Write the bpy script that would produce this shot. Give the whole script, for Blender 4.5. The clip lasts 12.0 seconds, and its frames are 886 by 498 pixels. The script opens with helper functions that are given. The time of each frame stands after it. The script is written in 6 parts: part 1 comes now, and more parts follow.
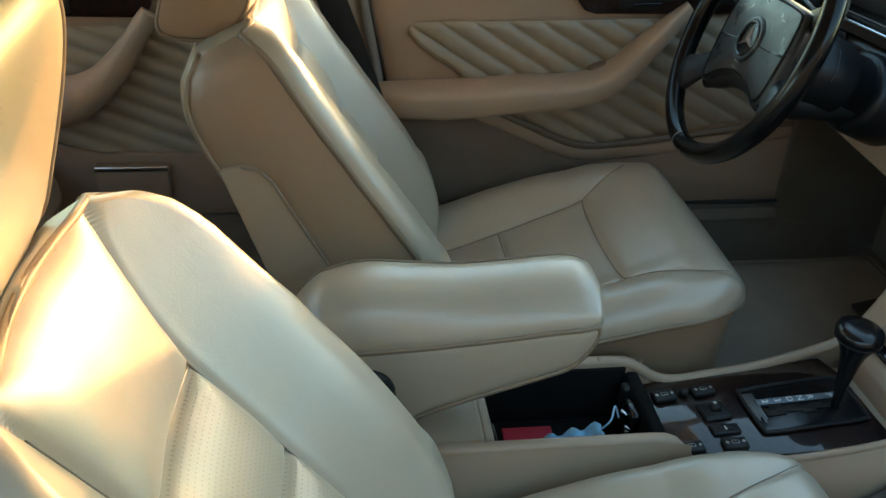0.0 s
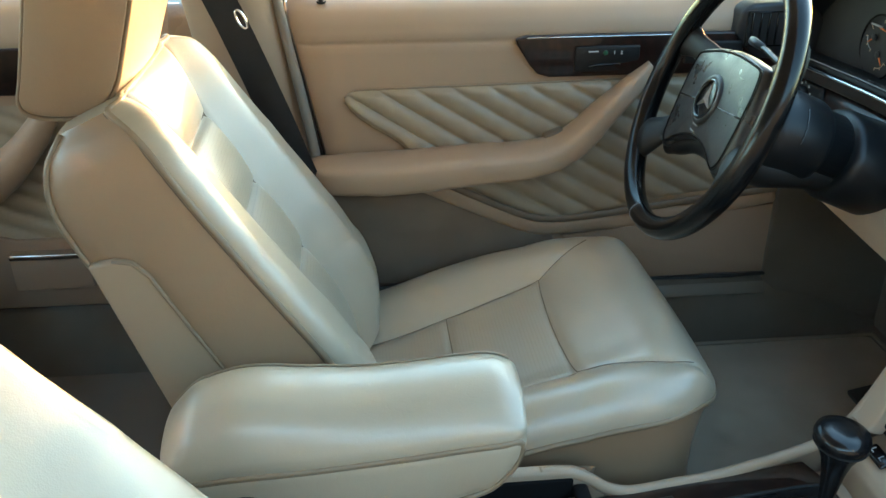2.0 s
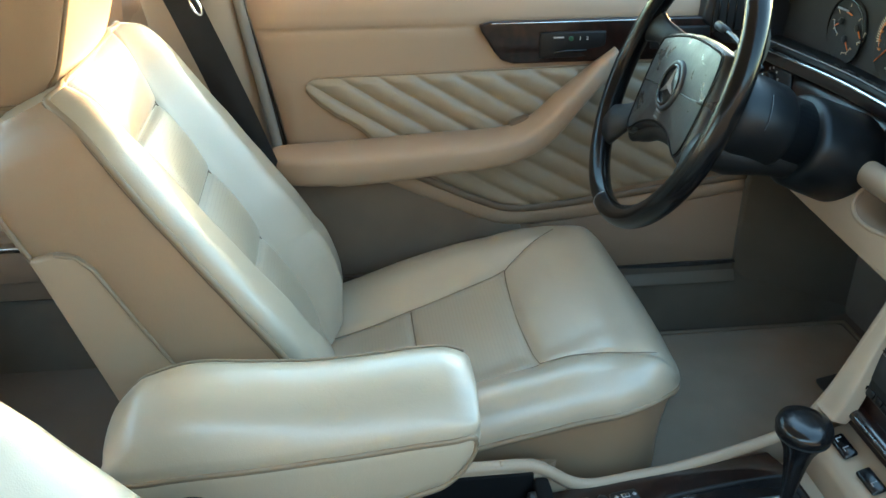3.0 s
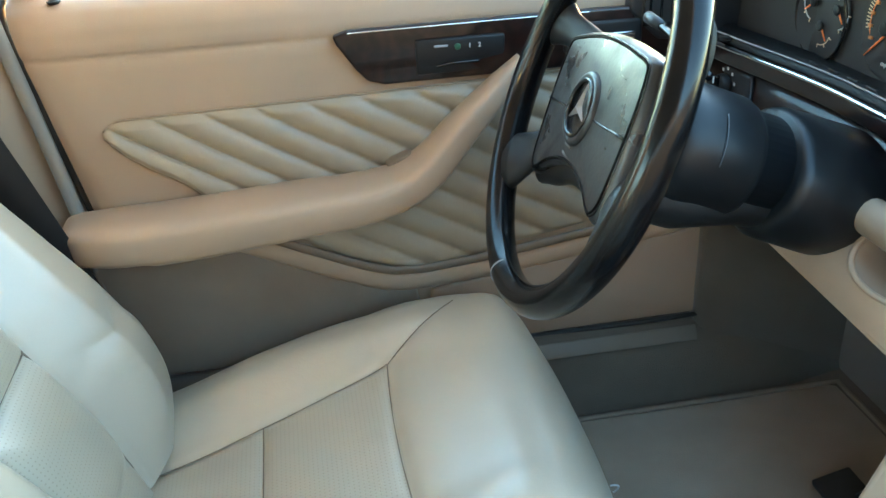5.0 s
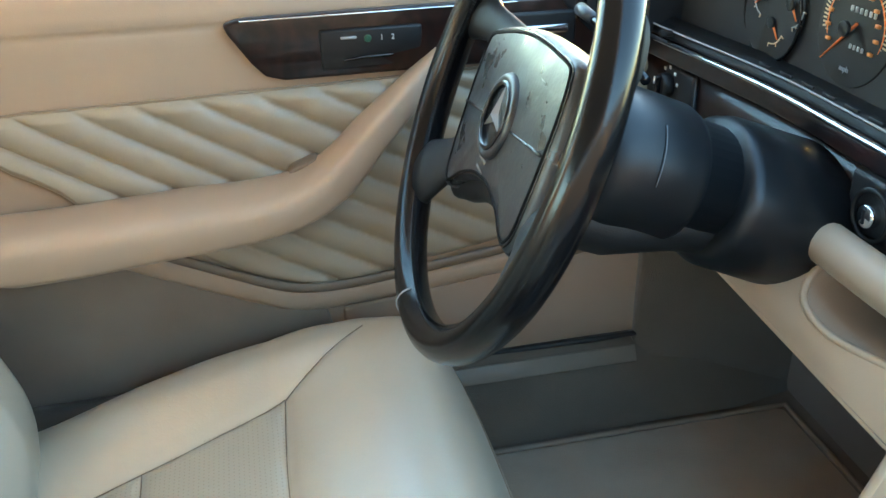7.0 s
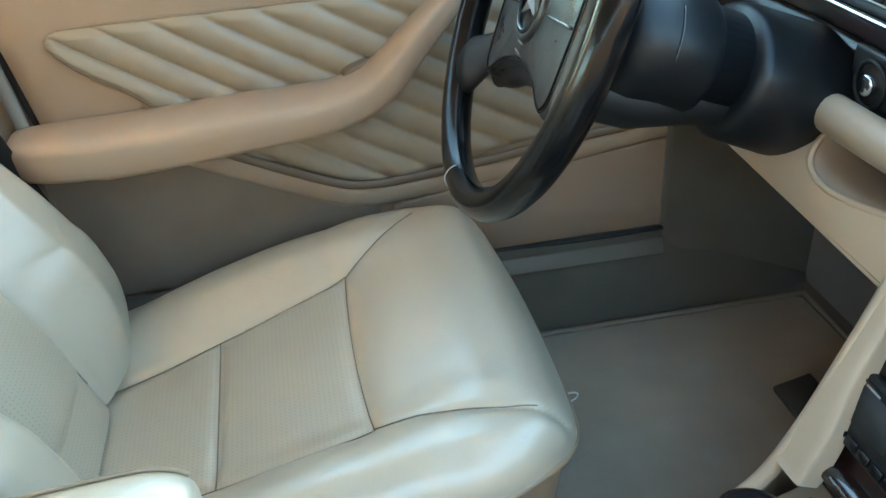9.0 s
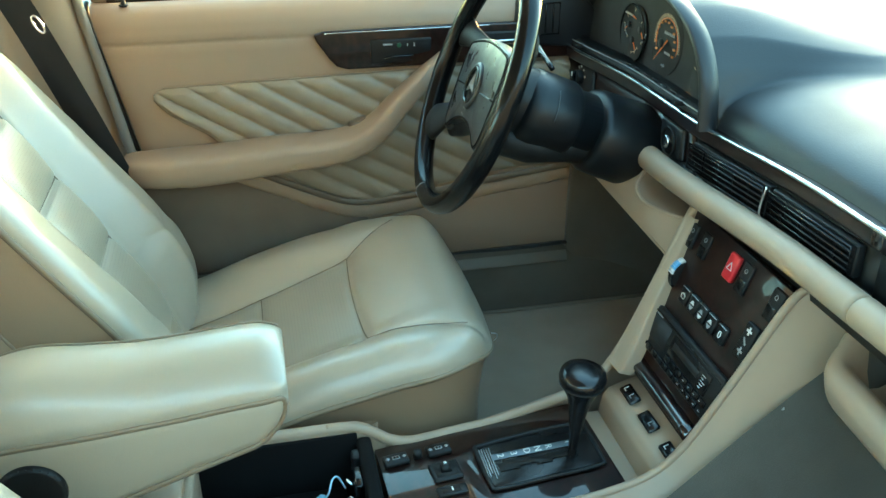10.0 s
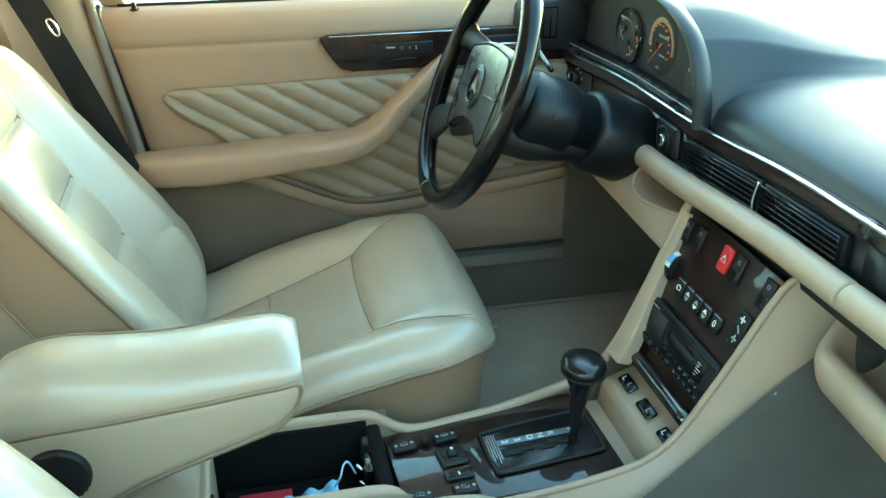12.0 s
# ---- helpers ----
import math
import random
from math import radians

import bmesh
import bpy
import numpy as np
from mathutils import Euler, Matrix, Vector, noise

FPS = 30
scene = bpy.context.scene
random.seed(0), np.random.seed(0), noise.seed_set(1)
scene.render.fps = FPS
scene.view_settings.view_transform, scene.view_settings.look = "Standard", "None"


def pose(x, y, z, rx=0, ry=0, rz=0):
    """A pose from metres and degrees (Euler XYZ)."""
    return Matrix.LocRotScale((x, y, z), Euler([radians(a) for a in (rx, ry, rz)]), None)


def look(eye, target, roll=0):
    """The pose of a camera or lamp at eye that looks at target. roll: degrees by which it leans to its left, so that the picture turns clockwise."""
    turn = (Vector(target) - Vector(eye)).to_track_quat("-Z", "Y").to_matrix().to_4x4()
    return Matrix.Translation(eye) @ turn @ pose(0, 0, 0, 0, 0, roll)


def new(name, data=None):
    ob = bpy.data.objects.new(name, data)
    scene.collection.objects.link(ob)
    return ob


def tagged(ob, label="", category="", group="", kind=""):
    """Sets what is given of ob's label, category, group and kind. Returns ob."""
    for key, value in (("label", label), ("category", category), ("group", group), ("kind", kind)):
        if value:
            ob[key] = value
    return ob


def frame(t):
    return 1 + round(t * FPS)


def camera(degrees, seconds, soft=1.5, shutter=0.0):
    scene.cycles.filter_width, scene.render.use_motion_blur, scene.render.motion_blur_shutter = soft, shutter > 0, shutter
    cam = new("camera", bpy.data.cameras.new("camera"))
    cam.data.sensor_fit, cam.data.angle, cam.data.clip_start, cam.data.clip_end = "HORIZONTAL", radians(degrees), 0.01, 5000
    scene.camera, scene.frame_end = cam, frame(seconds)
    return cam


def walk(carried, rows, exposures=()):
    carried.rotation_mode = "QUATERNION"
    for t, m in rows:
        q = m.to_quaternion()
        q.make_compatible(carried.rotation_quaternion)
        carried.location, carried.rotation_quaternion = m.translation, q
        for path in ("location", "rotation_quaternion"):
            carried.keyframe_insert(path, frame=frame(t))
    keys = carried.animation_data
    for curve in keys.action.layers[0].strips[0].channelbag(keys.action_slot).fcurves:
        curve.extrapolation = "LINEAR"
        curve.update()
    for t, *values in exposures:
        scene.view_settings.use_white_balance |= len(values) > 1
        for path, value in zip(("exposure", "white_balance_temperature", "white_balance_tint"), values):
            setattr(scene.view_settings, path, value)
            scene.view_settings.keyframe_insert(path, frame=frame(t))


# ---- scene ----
# A cream leather car cabin. x: ahead, y: towards the driver's door, z: up.
cam = camera(53.0, 12.0)
PATH = [
    (0, (-0.103, -0.885, 1.068), (0.14, 0.818, 0.048), 2.5),
    (0.5, (-0.036, -0.904, 1.067), (0.189, 0.841, 0.115), 0.7),
    (1, (0.006, -0.918, 1.078), (0.237, 0.848, 0.168), 1.3),
    (1.5, (0.008, -0.919, 1.078), (0.244, 0.868, 0.212), 0.9),
    (2, (0.054, -0.755, 1.028), (0.24, 1.024, 0.134), 0.2),
    (2.5, (0.046, -0.746, 1.038), (0.292, 1.009, 0.111), 1.7),
    (2.7, (0.06, -0.754, 1.031), (0.292, 1.01, 0.117), 1.1),
    (4.3, (0.223, -0.534, 0.993), (0.466, 1.224, 0.071), -2.6),
    (4.5, (0.237, -0.516, 0.986), (0.496, 1.24, 0.064), -2.6),
    (5, (0.279, -0.39, 0.938), (0.547, 1.369, 0.025), -2.9),
    (5.5, (0.318, -0.341, 0.918), (0.658, 1.418, 0.029), -1.8),
    (6, (0.327, -0.326, 0.928), (0.691, 1.419, 0.022), -1.2),
    (6.5, (0.342, -0.301, 0.924), (0.712, 1.438, 0.007), -1.1),
    (6.7, (0.35, -0.27, 0.912), (0.718, 1.463, -0.016), -1.1),
    (8.3, (0.313, -0.356, 0.921), (0.658, 1.331, -0.097), -2.7),
    (8.5, (0.311, -0.367, 0.917), (0.634, 1.318, -0.111), -3.0),
    (9, (0.31, -0.392, 0.899), (0.59, 1.295, -0.138), -3.3),
    (9.5, (0.258, -0.55, 0.951), (0.617, 1.142, -0.053), -1.2),
    (10, (0.209, -0.889, 1.059), (0.591, 0.851, 0.15), 0.0),
    (10.5, (0.189, -0.932, 1.069), (0.611, 0.811, 0.183), 0.4),
    (11, (0.188, -0.932, 1.067), (0.604, 0.812, 0.181), -0.2),
    (11.5, (0.185, -0.932, 1.066), (0.566, 0.82, 0.179), -0.6),
    (12, (0.177, -0.932, 1.066), (0.583, 0.809, 0.168), 0.2),
]
walk(cam, [(t, look(e, g, r)) for t, e, g, r in PATH], [
    (0.0, 3.09, 6100, -2), (0.5, 3.34, 5610, -7), (0.8, 3.60, 5710, -6), (1.5, 3.85, 5860, -4), (2.7, 4.15, 5860, -4), (5.0, 4.74, 5650, -3),
    (6.7, 4.87, 5750, 0), (8.5, 4.73, 5810, -4), (9.0, 4.72, 5910, -2), (9.6, 4.49, 5800, -18), (10.0, 4.38, 5800, -21), (10.5, 4.58, 5800, -21), (12.0, 4.54, 5800, -21)])

# ---- light ----
SUN_EL, SUN_AZ = radians(6), radians(50)
world = bpy.data.worlds.new("sky")
scene.world = world
world.use_nodes = True
wt = world.node_tree
sky = wt.nodes.new("ShaderNodeTexSky")
sky.sky_type, sky.sun_disc, sky.sun_elevation, sky.sun_rotation = "NISHITA", False, SUN_EL, radians(40)
sky.dust_density, sky.air_density = 0.6, 1.0
wt.links.new(sky.outputs[0], wt.nodes["Background"].inputs[0])
wt.nodes["Background"].inputs[1].default_value = 0.15
sun = new("sun", bpy.data.lights.new("sun", "SUN"))
sun.data.energy, sun.data.angle, sun.data.color = 0.95, radians(0.6), (0.68, 0.265, 0.080)
sun_from = Vector((math.cos(SUN_EL) * math.cos(SUN_AZ), math.cos(SUN_EL) * math.sin(SUN_AZ), math.sin(SUN_EL)))
sun.matrix_world = look(sun_from * 20, (0, 0, 0))


# ---- materials ----
def nodes_of(name):
    m = bpy.data.materials.new(name)
    m.use_nodes = True
    t = m.node_tree
    return m, t, t.nodes["Principled BSDF"], t.nodes.new, t.links.new


def surface(name, color, rough=0.5, vary=0.08, grain=600.0, bump=0.1, patch=9.0, metallic=0.0, coat=0.0, spec=0.5, rough_vary=0.1, sheen=0.0):
    """A procedural surface: two scales of colour variation, fine relief, uneven gloss."""
    m, t, b, node, link = nodes_of(name)
    tc = node("ShaderNodeTexCoord")
    big, fine = node("ShaderNodeTexNoise"), node("ShaderNodeTexNoise")
    big.inputs["Scale"].default_value, big.inputs["Detail"].default_value = patch, 5
    fine.inputs["Scale"].default_value, fine.inputs["Detail"].default_value = grain, 3
    for n in (big, fine):
        link(tc.outputs["Object"], n.inputs["Vector"])
    mix = node("ShaderNodeMix")
    mix.data_type = "RGBA"
    mix.inputs[6].default_value = (*[c * (1 - vary) for c in color], 1)
    mix.inputs[7].default_value = (*[min(1, c * (1 + vary)) for c in color], 1)
    add = node("ShaderNodeMath")
    add.operation = "MULTIPLY_ADD"
    link(fine.outputs[0], add.inputs[0])
    add.inputs[1].default_value = 0.35
    link(big.outputs[0], add.inputs[2])
    sub = node("ShaderNodeMath")
    sub.operation = "SUBTRACT"
    link(add.outputs[0], sub.inputs[0])
    sub.inputs[1].default_value = 0.17
    link(sub.outputs[0], mix.inputs[0])
    link(mix.outputs[2], b.inputs["Base Color"])
    r = node("ShaderNodeMapRange")
    link(big.outputs[0], r.inputs[0])
    r.inputs[1].default_value, r.inputs[2].default_value = 0.3, 0.7
    r.inputs[3].default_value, r.inputs[4].default_value = max(0.02, rough - rough_vary), min(1, rough + rough_vary)
    link(r.outputs[0], b.inputs["Roughness"])
    b.inputs["Metallic"].default_value = metallic
    b.inputs["Specular IOR Level"].default_value = spec
    b.inputs["Coat Weight"].default_value = coat
    b.inputs["Coat Roughness"].default_value = 0.04
    b.inputs["Sheen Weight"].default_value = sheen
    bp = node("ShaderNodeBump")
    bp.inputs["Strength"].default_value, bp.inputs["Distance"].default_value = bump, 0.001
    link(fine.outputs[0], bp.inputs["Height"])
    link(bp.outputs[0], b.inputs["Normal"])
    return m


def leather(name, color, perforated=False, rough=0.34, gloss=1.0):
    """Pebbled, lightly creased leather; with rows of small punched holes where perforated."""
    m = surface(name, color, rough, 0.07, 420, 0.12, 7, rough_vary=0.03, spec=0.4 + 0.4 * gloss, coat=gloss)
    t = m.node_tree
    node, link = t.nodes.new, t.links.new
    b = t.nodes["Principled BSDF"]
    b.inputs["Coat Roughness"].default_value, b.inputs["Coat IOR"].default_value = 0.34, 1.8
    tc = next(n for n in t.nodes if n.bl_idname == "ShaderNodeTexCoord")
    peb, crease = node("ShaderNodeTexVoronoi"), node("ShaderNodeTexNoise")
    peb.inputs["Scale"].default_value = 700
    crease.inputs["Scale"].default_value, crease.inputs["Detail"].default_value, crease.inputs["Distortion"].default_value = 28, 6, 1.5
    link(tc.outputs["Object"], peb.inputs["Vector"])
    link(tc.outputs["Object"], crease.inputs["Vector"])
    b1, b2 = node("ShaderNodeBump"), node("ShaderNodeBump")
    b1.inputs["Strength"].default_value, b1.inputs["Distance"].default_value = 0.10, 0.0006
    b2.inputs["Strength"].default_value, b2.inputs["Distance"].default_value = 0.09, 0.003
    link(peb.outputs["Distance"], b1.inputs["Height"])
    link(crease.outputs[0], b2.inputs["Height"])
    link(b1.outputs[0], b2.inputs["Normal"])
    # fine surface cracks, only where the hide is worn
    warp, lines, worn = node("ShaderNodeVectorMath"), node("ShaderNodeTexVoronoi"), node("ShaderNodeTexNoise")
    warp.operation = "MULTIPLY_ADD"
    link(crease.outputs["Color"], warp.inputs[0])
    warp.inputs[1].default_value = (0.02, 0.02, 0.02)
    link(tc.outputs["Object"], warp.inputs[2])
    lines.feature = "DISTANCE_TO_EDGE"
    lines.inputs["Scale"].default_value = 90
    link(warp.outputs[0], lines.inputs["Vector"])
    worn.inputs["Scale"].default_value, worn.inputs["Detail"].default_value = 6, 3
    link(tc.outputs["Object"], worn.inputs["Vector"])
    crack, where, mul = node("ShaderNodeMapRange"), node("ShaderNodeMapRange"), node("ShaderNodeMath")
    link(lines.outputs["Distance"], crack.inputs[0])
    crack.inputs[1].default_value, crack.inputs[2].default_value, crack.inputs[3].default_value, crack.inputs[4].default_value = 0.0, 0.10, 1.0, 0.0
    link(worn.outputs[0], where.inputs[0])
    where.inputs[1].default_value, where.inputs[2].default_value = 0.46, 0.66
    mul.operation = "MULTIPLY"
    link(crack.outputs[0], mul.inputs[0])
    link(where.outputs[0], mul.inputs[1])
    b4 = node("ShaderNodeBump")
    b4.invert = True
    b4.inputs["Strength"].default_value, b4.inputs["Distance"].default_value = 0.10, 0.0008
    link(mul.outputs[0], b4.inputs["Height"])
    link(b2.outputs[0], b4.inputs["Normal"])
    last = b4
    if perforated:
        uv = node("ShaderNodeUVMap")
        sc_ = node("ShaderNodeVectorMath")
        sc_.operation = "SCALE"
        sc_.inputs[3].default_value = 1 / 0.0050
        link(uv.outputs[0], sc_.inputs[0])
        fr = node("ShaderNodeVectorMath")
        fr.operation = "FRACTION"
        link(sc_.outputs[0], fr.inputs[0])
        ds = node("ShaderNodeVectorMath")
        ds.operation = "DISTANCE"
        link(fr.outputs[0], ds.inputs[0])
        ds.inputs[1].default_value = (0.5, 0.5, 0)
        hole = node("ShaderNodeMapRange")
        link(ds.outputs["Value"], hole.inputs[0])
        hole.inputs[1].default_value, hole.inputs[2].default_value = 0.10, 0.17
        b3 = node("ShaderNodeBump")
        b3.inputs["Strength"].default_value, b3.inputs["Distance"].default_value = 0.28, 0.001
        link(hole.outputs[0], b3.inputs["Height"])
        link(b4.outputs[0], b3.inputs["Normal"])
        last = b3
        old = b.inputs["Base Color"].links[0].from_socket
        mx = node("ShaderNodeMix")
        mx.data_type = "RGBA"
        mx.inputs[6].default_value = (color[0] * 0.66, color[1] * 0.64, color[2] * 0.61, 1)
        link(hole.outputs[0], mx.inputs[0])
        link(old, mx.inputs[7])
        link(mx.outputs[2], b.inputs["Base Color"])
    link(last.outputs[0], b.inputs["Normal"])
    return m


def burl(name, coat=0.55, ior=1.45):
    """Dark lacquered burl walnut."""
    m, t, b, node, link = nodes_of(name)
    tc = node("ShaderNodeTexCoord")
    n1, n2 = node("ShaderNodeTexNoise"), node("ShaderNodeTexWave")
    n1.inputs["Scale"].default_value, n1.inputs["Detail"].default_value, n1.inputs["Distortion"].default_value = 22, 8, 2.5
    n2.inputs["Scale"].default_value, n2.inputs["Distortion"].default_value, n2.inputs["Detail"].default_value = 14, 14, 4
    link(tc.outputs["Object"], n1.inputs["Vector"])
    link(tc.outputs["Object"], n2.inputs["Vector"])
    avg = node("ShaderNodeMath")
    avg.operation = "MULTIPLY_ADD"
    link(n2.outputs["Fac"], avg.inputs[0])
    avg.inputs[1].default_value = 0.14
    link(n1.outputs[0], avg.inputs[2])
    ramp = node("ShaderNodeValToRGB")
    ramp.color_ramp.elements[0].position, ramp.color_ramp.elements[0].color = 0.40, (0.0045, 0.0019, 0.0016, 1)
    ramp.color_ramp.elements[1].position, ramp.color_ramp.elements[1].color = 0.95, (0.026, 0.0082, 0.0058, 1)
    link(avg.outputs[0], ramp.inputs[0])
    link(ramp.outputs[0], b.inputs["Base Color"])
    b.inputs["Roughness"].default_value, b.inputs["Specular IOR Level"].default_value = 0.4, 0.25
    b.inputs["Coat Weight"].default_value, b.inputs["Coat Roughness"].default_value, b.inputs["Coat IOR"].default_value = coat, 0.02, ior
    return m


def plain(name, color, rough=0.5, emit=0.0):
    m, t, b, node, link = nodes_of(name)
    b.inputs["Base Color"].default_value, b.inputs["Roughness"].default_value = (*color, 1), rough
    if emit:
        b.inputs["Emission Color"].default_value, b.inputs["Emission Strength"].default_value = (*color, 1), emit
    return m


CREAM = (0.405, 0.354, 0.268)
LEATHER = leather("cream_leather", CREAM, rough=0.37, gloss=0.60)
PERFORATED = leather("perforated_cream_leather", (0.385, 0.340, 0.256), True, 0.40, 0.45)
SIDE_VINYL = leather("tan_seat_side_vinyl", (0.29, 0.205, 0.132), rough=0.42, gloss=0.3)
SEAM = surface("dark_seam_thread", (0.15, 0.12, 0.09), 0.8, 0.1)
PIPING = surface("cream_piping", (0.235, 0.180, 0.120), 0.4, 0.05)
DOOR_VINYL = surface("tan_door_vinyl", (0.355, 0.265, 0.187), 0.46, 0.05, 800, 0.15, 6, spec=0.35)
QUILT = leather("quilted_cream_leather", (0.315, 0.268, 0.197), rough=0.48, gloss=0.1)
TRIM_BEIGE = surface("beige_trim_plastic", (0.365, 0.280, 0.200), 0.42, 0.04, 900, 0.12, 5, spec=0.4)
# beige trim again, bounce light's warmer and darker tone mixed into its colour
KNEE_BOUNCE = surface("bounce_tinted_knee_beige", (0.355, 0.257, 0.178), 0.5, 0.05, 800, 0.15, 6, spec=0.35)
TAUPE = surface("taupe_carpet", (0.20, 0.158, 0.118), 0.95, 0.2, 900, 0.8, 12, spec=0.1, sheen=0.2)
CARPET = surface("dark_brown_carpet", (0.100, 0.086, 0.068), 0.95, 0.25, 700, 1.0, 14, spec=0.1, sheen=0.25)
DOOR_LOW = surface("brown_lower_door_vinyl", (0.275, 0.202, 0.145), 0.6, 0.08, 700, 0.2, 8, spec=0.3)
BLACK = surface("black_grained_plastic", (0.008, 0.009, 0.010), 0.46, 0.2, 900, 0.3, 10, spec=0.35)
BLACK_PAD = surface("black_grained_dash_pad", (0.012, 0.0135, 0.016), 0.44, 0.3, 480, 0.22, 8, spec=0.52, rough_vary=0.06)
BLACK_GLOSS = surface("black_glossy_plastic", (0.006, 0.006, 0.007), 0.2, 0.2, 300, 0.02, 8)
WHEEL_LEATHER = surface("worn_black_leather", (0.0035, 0.0037, 0.0044), 0.20, 0.2, 420, 0.08, 18, rough_vary=0.03, spec=0.36)
PAD_VINYL = surface("worn_black_vinyl", (0.016, 0.0168, 0.0185), 0.36, 0.6, 240, 0.22, 30, spec=0.65, rough_vary=0.14)
COLUMN = surface("smooth_black_column_plastic", (0.0060, 0.0074, 0.0092), 0.38, 0.2, 700, 0.12, 12, spec=0.38, rough_vary=0.05)
RESET = surface("grey_knob_plastic", (0.10, 0.11, 0.12), 0.35, 0.1)
RUBBER = surface("black_rubber", (0.012, 0.012, 0.012), 0.7, 0.2, 500, 0.1, 9)
DARK_LINING = surface("dull_black_lining", (0.005, 0.005, 0.0055), 0.85, 0.2, 500, 0.2, 9, spec=0.15)
CHROME = surface("chrome", (0.75, 0.75, 0.76), 0.12, 0.02, 200, 0.0, 9, metallic=1.0, rough_vary=0.05)
WOOD = burl("lacquered_burl_walnut")
PLATE_WOOD = burl("polished_burl_walnut_plate", 0.9, 1.5)
STRIP_WOOD = burl("thickly_lacquered_burl_walnut", 1.0, 1.75)
HEADLINER = surface("beige_headliner", (0.55, 0.48, 0.38), 0.9, 0.05, 900, 0.3, 6, spec=0.1)
WEBBING = surface("black_webbing", (0.006, 0.006, 0.0065), 0.75, 0.2, 1200, 0.6, 9)
PRINT = plain("white_print", (0.75, 0.77, 0.78), 0.5)
GREY_PRINT = plain("grey_print", (0.35, 0.36, 0.37), 0.5)
ORANGE = plain("orange_needle", (0.85, 0.22, 0.05), 0.5)
RED = plain("red_button_plastic", (0.55, 0.02, 0.03), 0.35)
BLUE = plain("blue_mark", (0.20, 0.45, 0.75), 0.4)
AMBER = plain("amber_scale_print", (0.62, 0.24, 0.07), 0.5)
PALE_AMBER = plain("pale_amber_print", (0.55, 0.42, 0.28), 0.5)
GAUGE_FACE = surface("matt_black_gauge_face", (0.016, 0.017, 0.018), 0.7, 0.1, 400, 0.0)
PAINT = surface("car_body_paint", (0.35, 0.33, 0.30), 0.3, 0.03, 300, 0.0, coat=1.0)
GROUND = surface("grey_asphalt", (0.16, 0.16, 0.165), 0.9, 0.15, 60, 0.4, 1.2)
MAT_CARPET = surface("grey_brown_mat_carpet", (0.275, 0.228, 0.176), 0.95, 0.22, 700, 1.0, 14, spec=0.1, sheen=0.2)
TUNNEL_CARPET = surface("grey_tunnel_carpet", (0.105, 0.102, 0.090), 0.95, 0.35, 700, 1.0, 10, spec=0.1, sheen=0.2)
BROWN_EDGE = surface("brown_edge_vinyl", (0.17, 0.130, 0.092), 0.5, 0.08)
SIDE_STRIP = surface("pale_seat_trim_plastic", (0.345, 0.262, 0.180), 0.5, 0.04)


def glass_mat(name, tint=(0.92, 0.97, 0.95)):
    m, t, b, node, link = nodes_of(name)
    b.inputs["Base Color"].default_value = (*tint, 1)
    b.inputs["Transmission Weight"].default_value, b.inputs["Roughness"].default_value, b.inputs["IOR"].default_value = 1.0, 0.0, 1.1
    return m


GLASS = glass_mat("clear_glass")


# ---- building helpers ----
def part(name, bm, material, parent, label="", smooth=True, normals=None):
    me = bpy.data.meshes.new(name)
    bmesh.ops.recalc_face_normals(bm, faces=bm.faces)
    if normals:
        bm.normal_update()
        normals = [n if n.dot(v.normal) > 0 else -n for v, n in zip(bm.verts, normals)]
    for f in bm.faces:
        f.smooth = smooth
    bm.to_mesh(me)
    bm.free()
    me.materials.append(material)
    if normals:
        me.normals_split_custom_set_from_vertices(normals)
    ob = new(name, me)
    if parent is not None:
        ob.parent = parent
        if parent.type == "EMPTY":
            ob.matrix_parent_inverse = Matrix.Translation(-parent.location)
    if label:
        ob["label"] = label
    return ob


def thing(name, place, label, category, group="", kind=""):
    ob = new(name)
    ob.location = place
    ob.empty_display_size = 0.05
    return tagged(ob, label, category, group, kind)


def grid(fn, nu, nv, close_u=False, close_v=False, caps=False, uv=None):
    """A sheet of quads through fn(i, j)."""
    bm = bmesh.new()
    vs = [[bm.verts.new(fn(i, j)) for j in range(nv)] for i in range(nu)]
    layer = bm.loops.layers.uv.new("UVMap") if uv else None
    for i in range(nu if close_u else nu - 1):
        for j in range(nv if close_v else nv - 1):
            k, l = (i + 1) % nu, (j + 1) % nv
            f = bm.faces.new((vs[i][j], vs[k][j], vs[k][l], vs[i][l]))
            if uv:
                for lp, (a, b) in zip(f.loops, ((i, j), (i + 1, j), (i + 1, j + 1), (i, j + 1))):
                    lp[layer].uv = uv(a, b)
    if caps and close_v:
        bm.faces.new(vs[0])
        bm.faces.new(vs[-1])
    return bm


def loft(rings, caps=True):
    """A skin through closed rings of equal count."""
    return grid(lambda i, j: rings[i][j], len(rings), len(rings[0]), close_v=True, caps=caps)


def smooth_path(pts, steps=8, closed=False):
    """Points of a Catmull-Rom curve through pts."""
    pts = [Vector(p) for p in pts]
    n, out = len(pts), []
    for i in range(n if closed else n - 1):
        a, b, c, d = (pts[(i + k) % n] if closed else pts[max(0, min(n - 1, i + k))] for k in (-1, 0, 1, 2))
        for s in range(steps):
            u = s / steps
            out.append(0.5 * (2 * b + (c - a) * u + (2 * a - 5 * b + 4 * c - d) * u * u + (3 * b - a - 3 * c + d) * u ** 3))
    return out if closed else out + [pts[-1]]


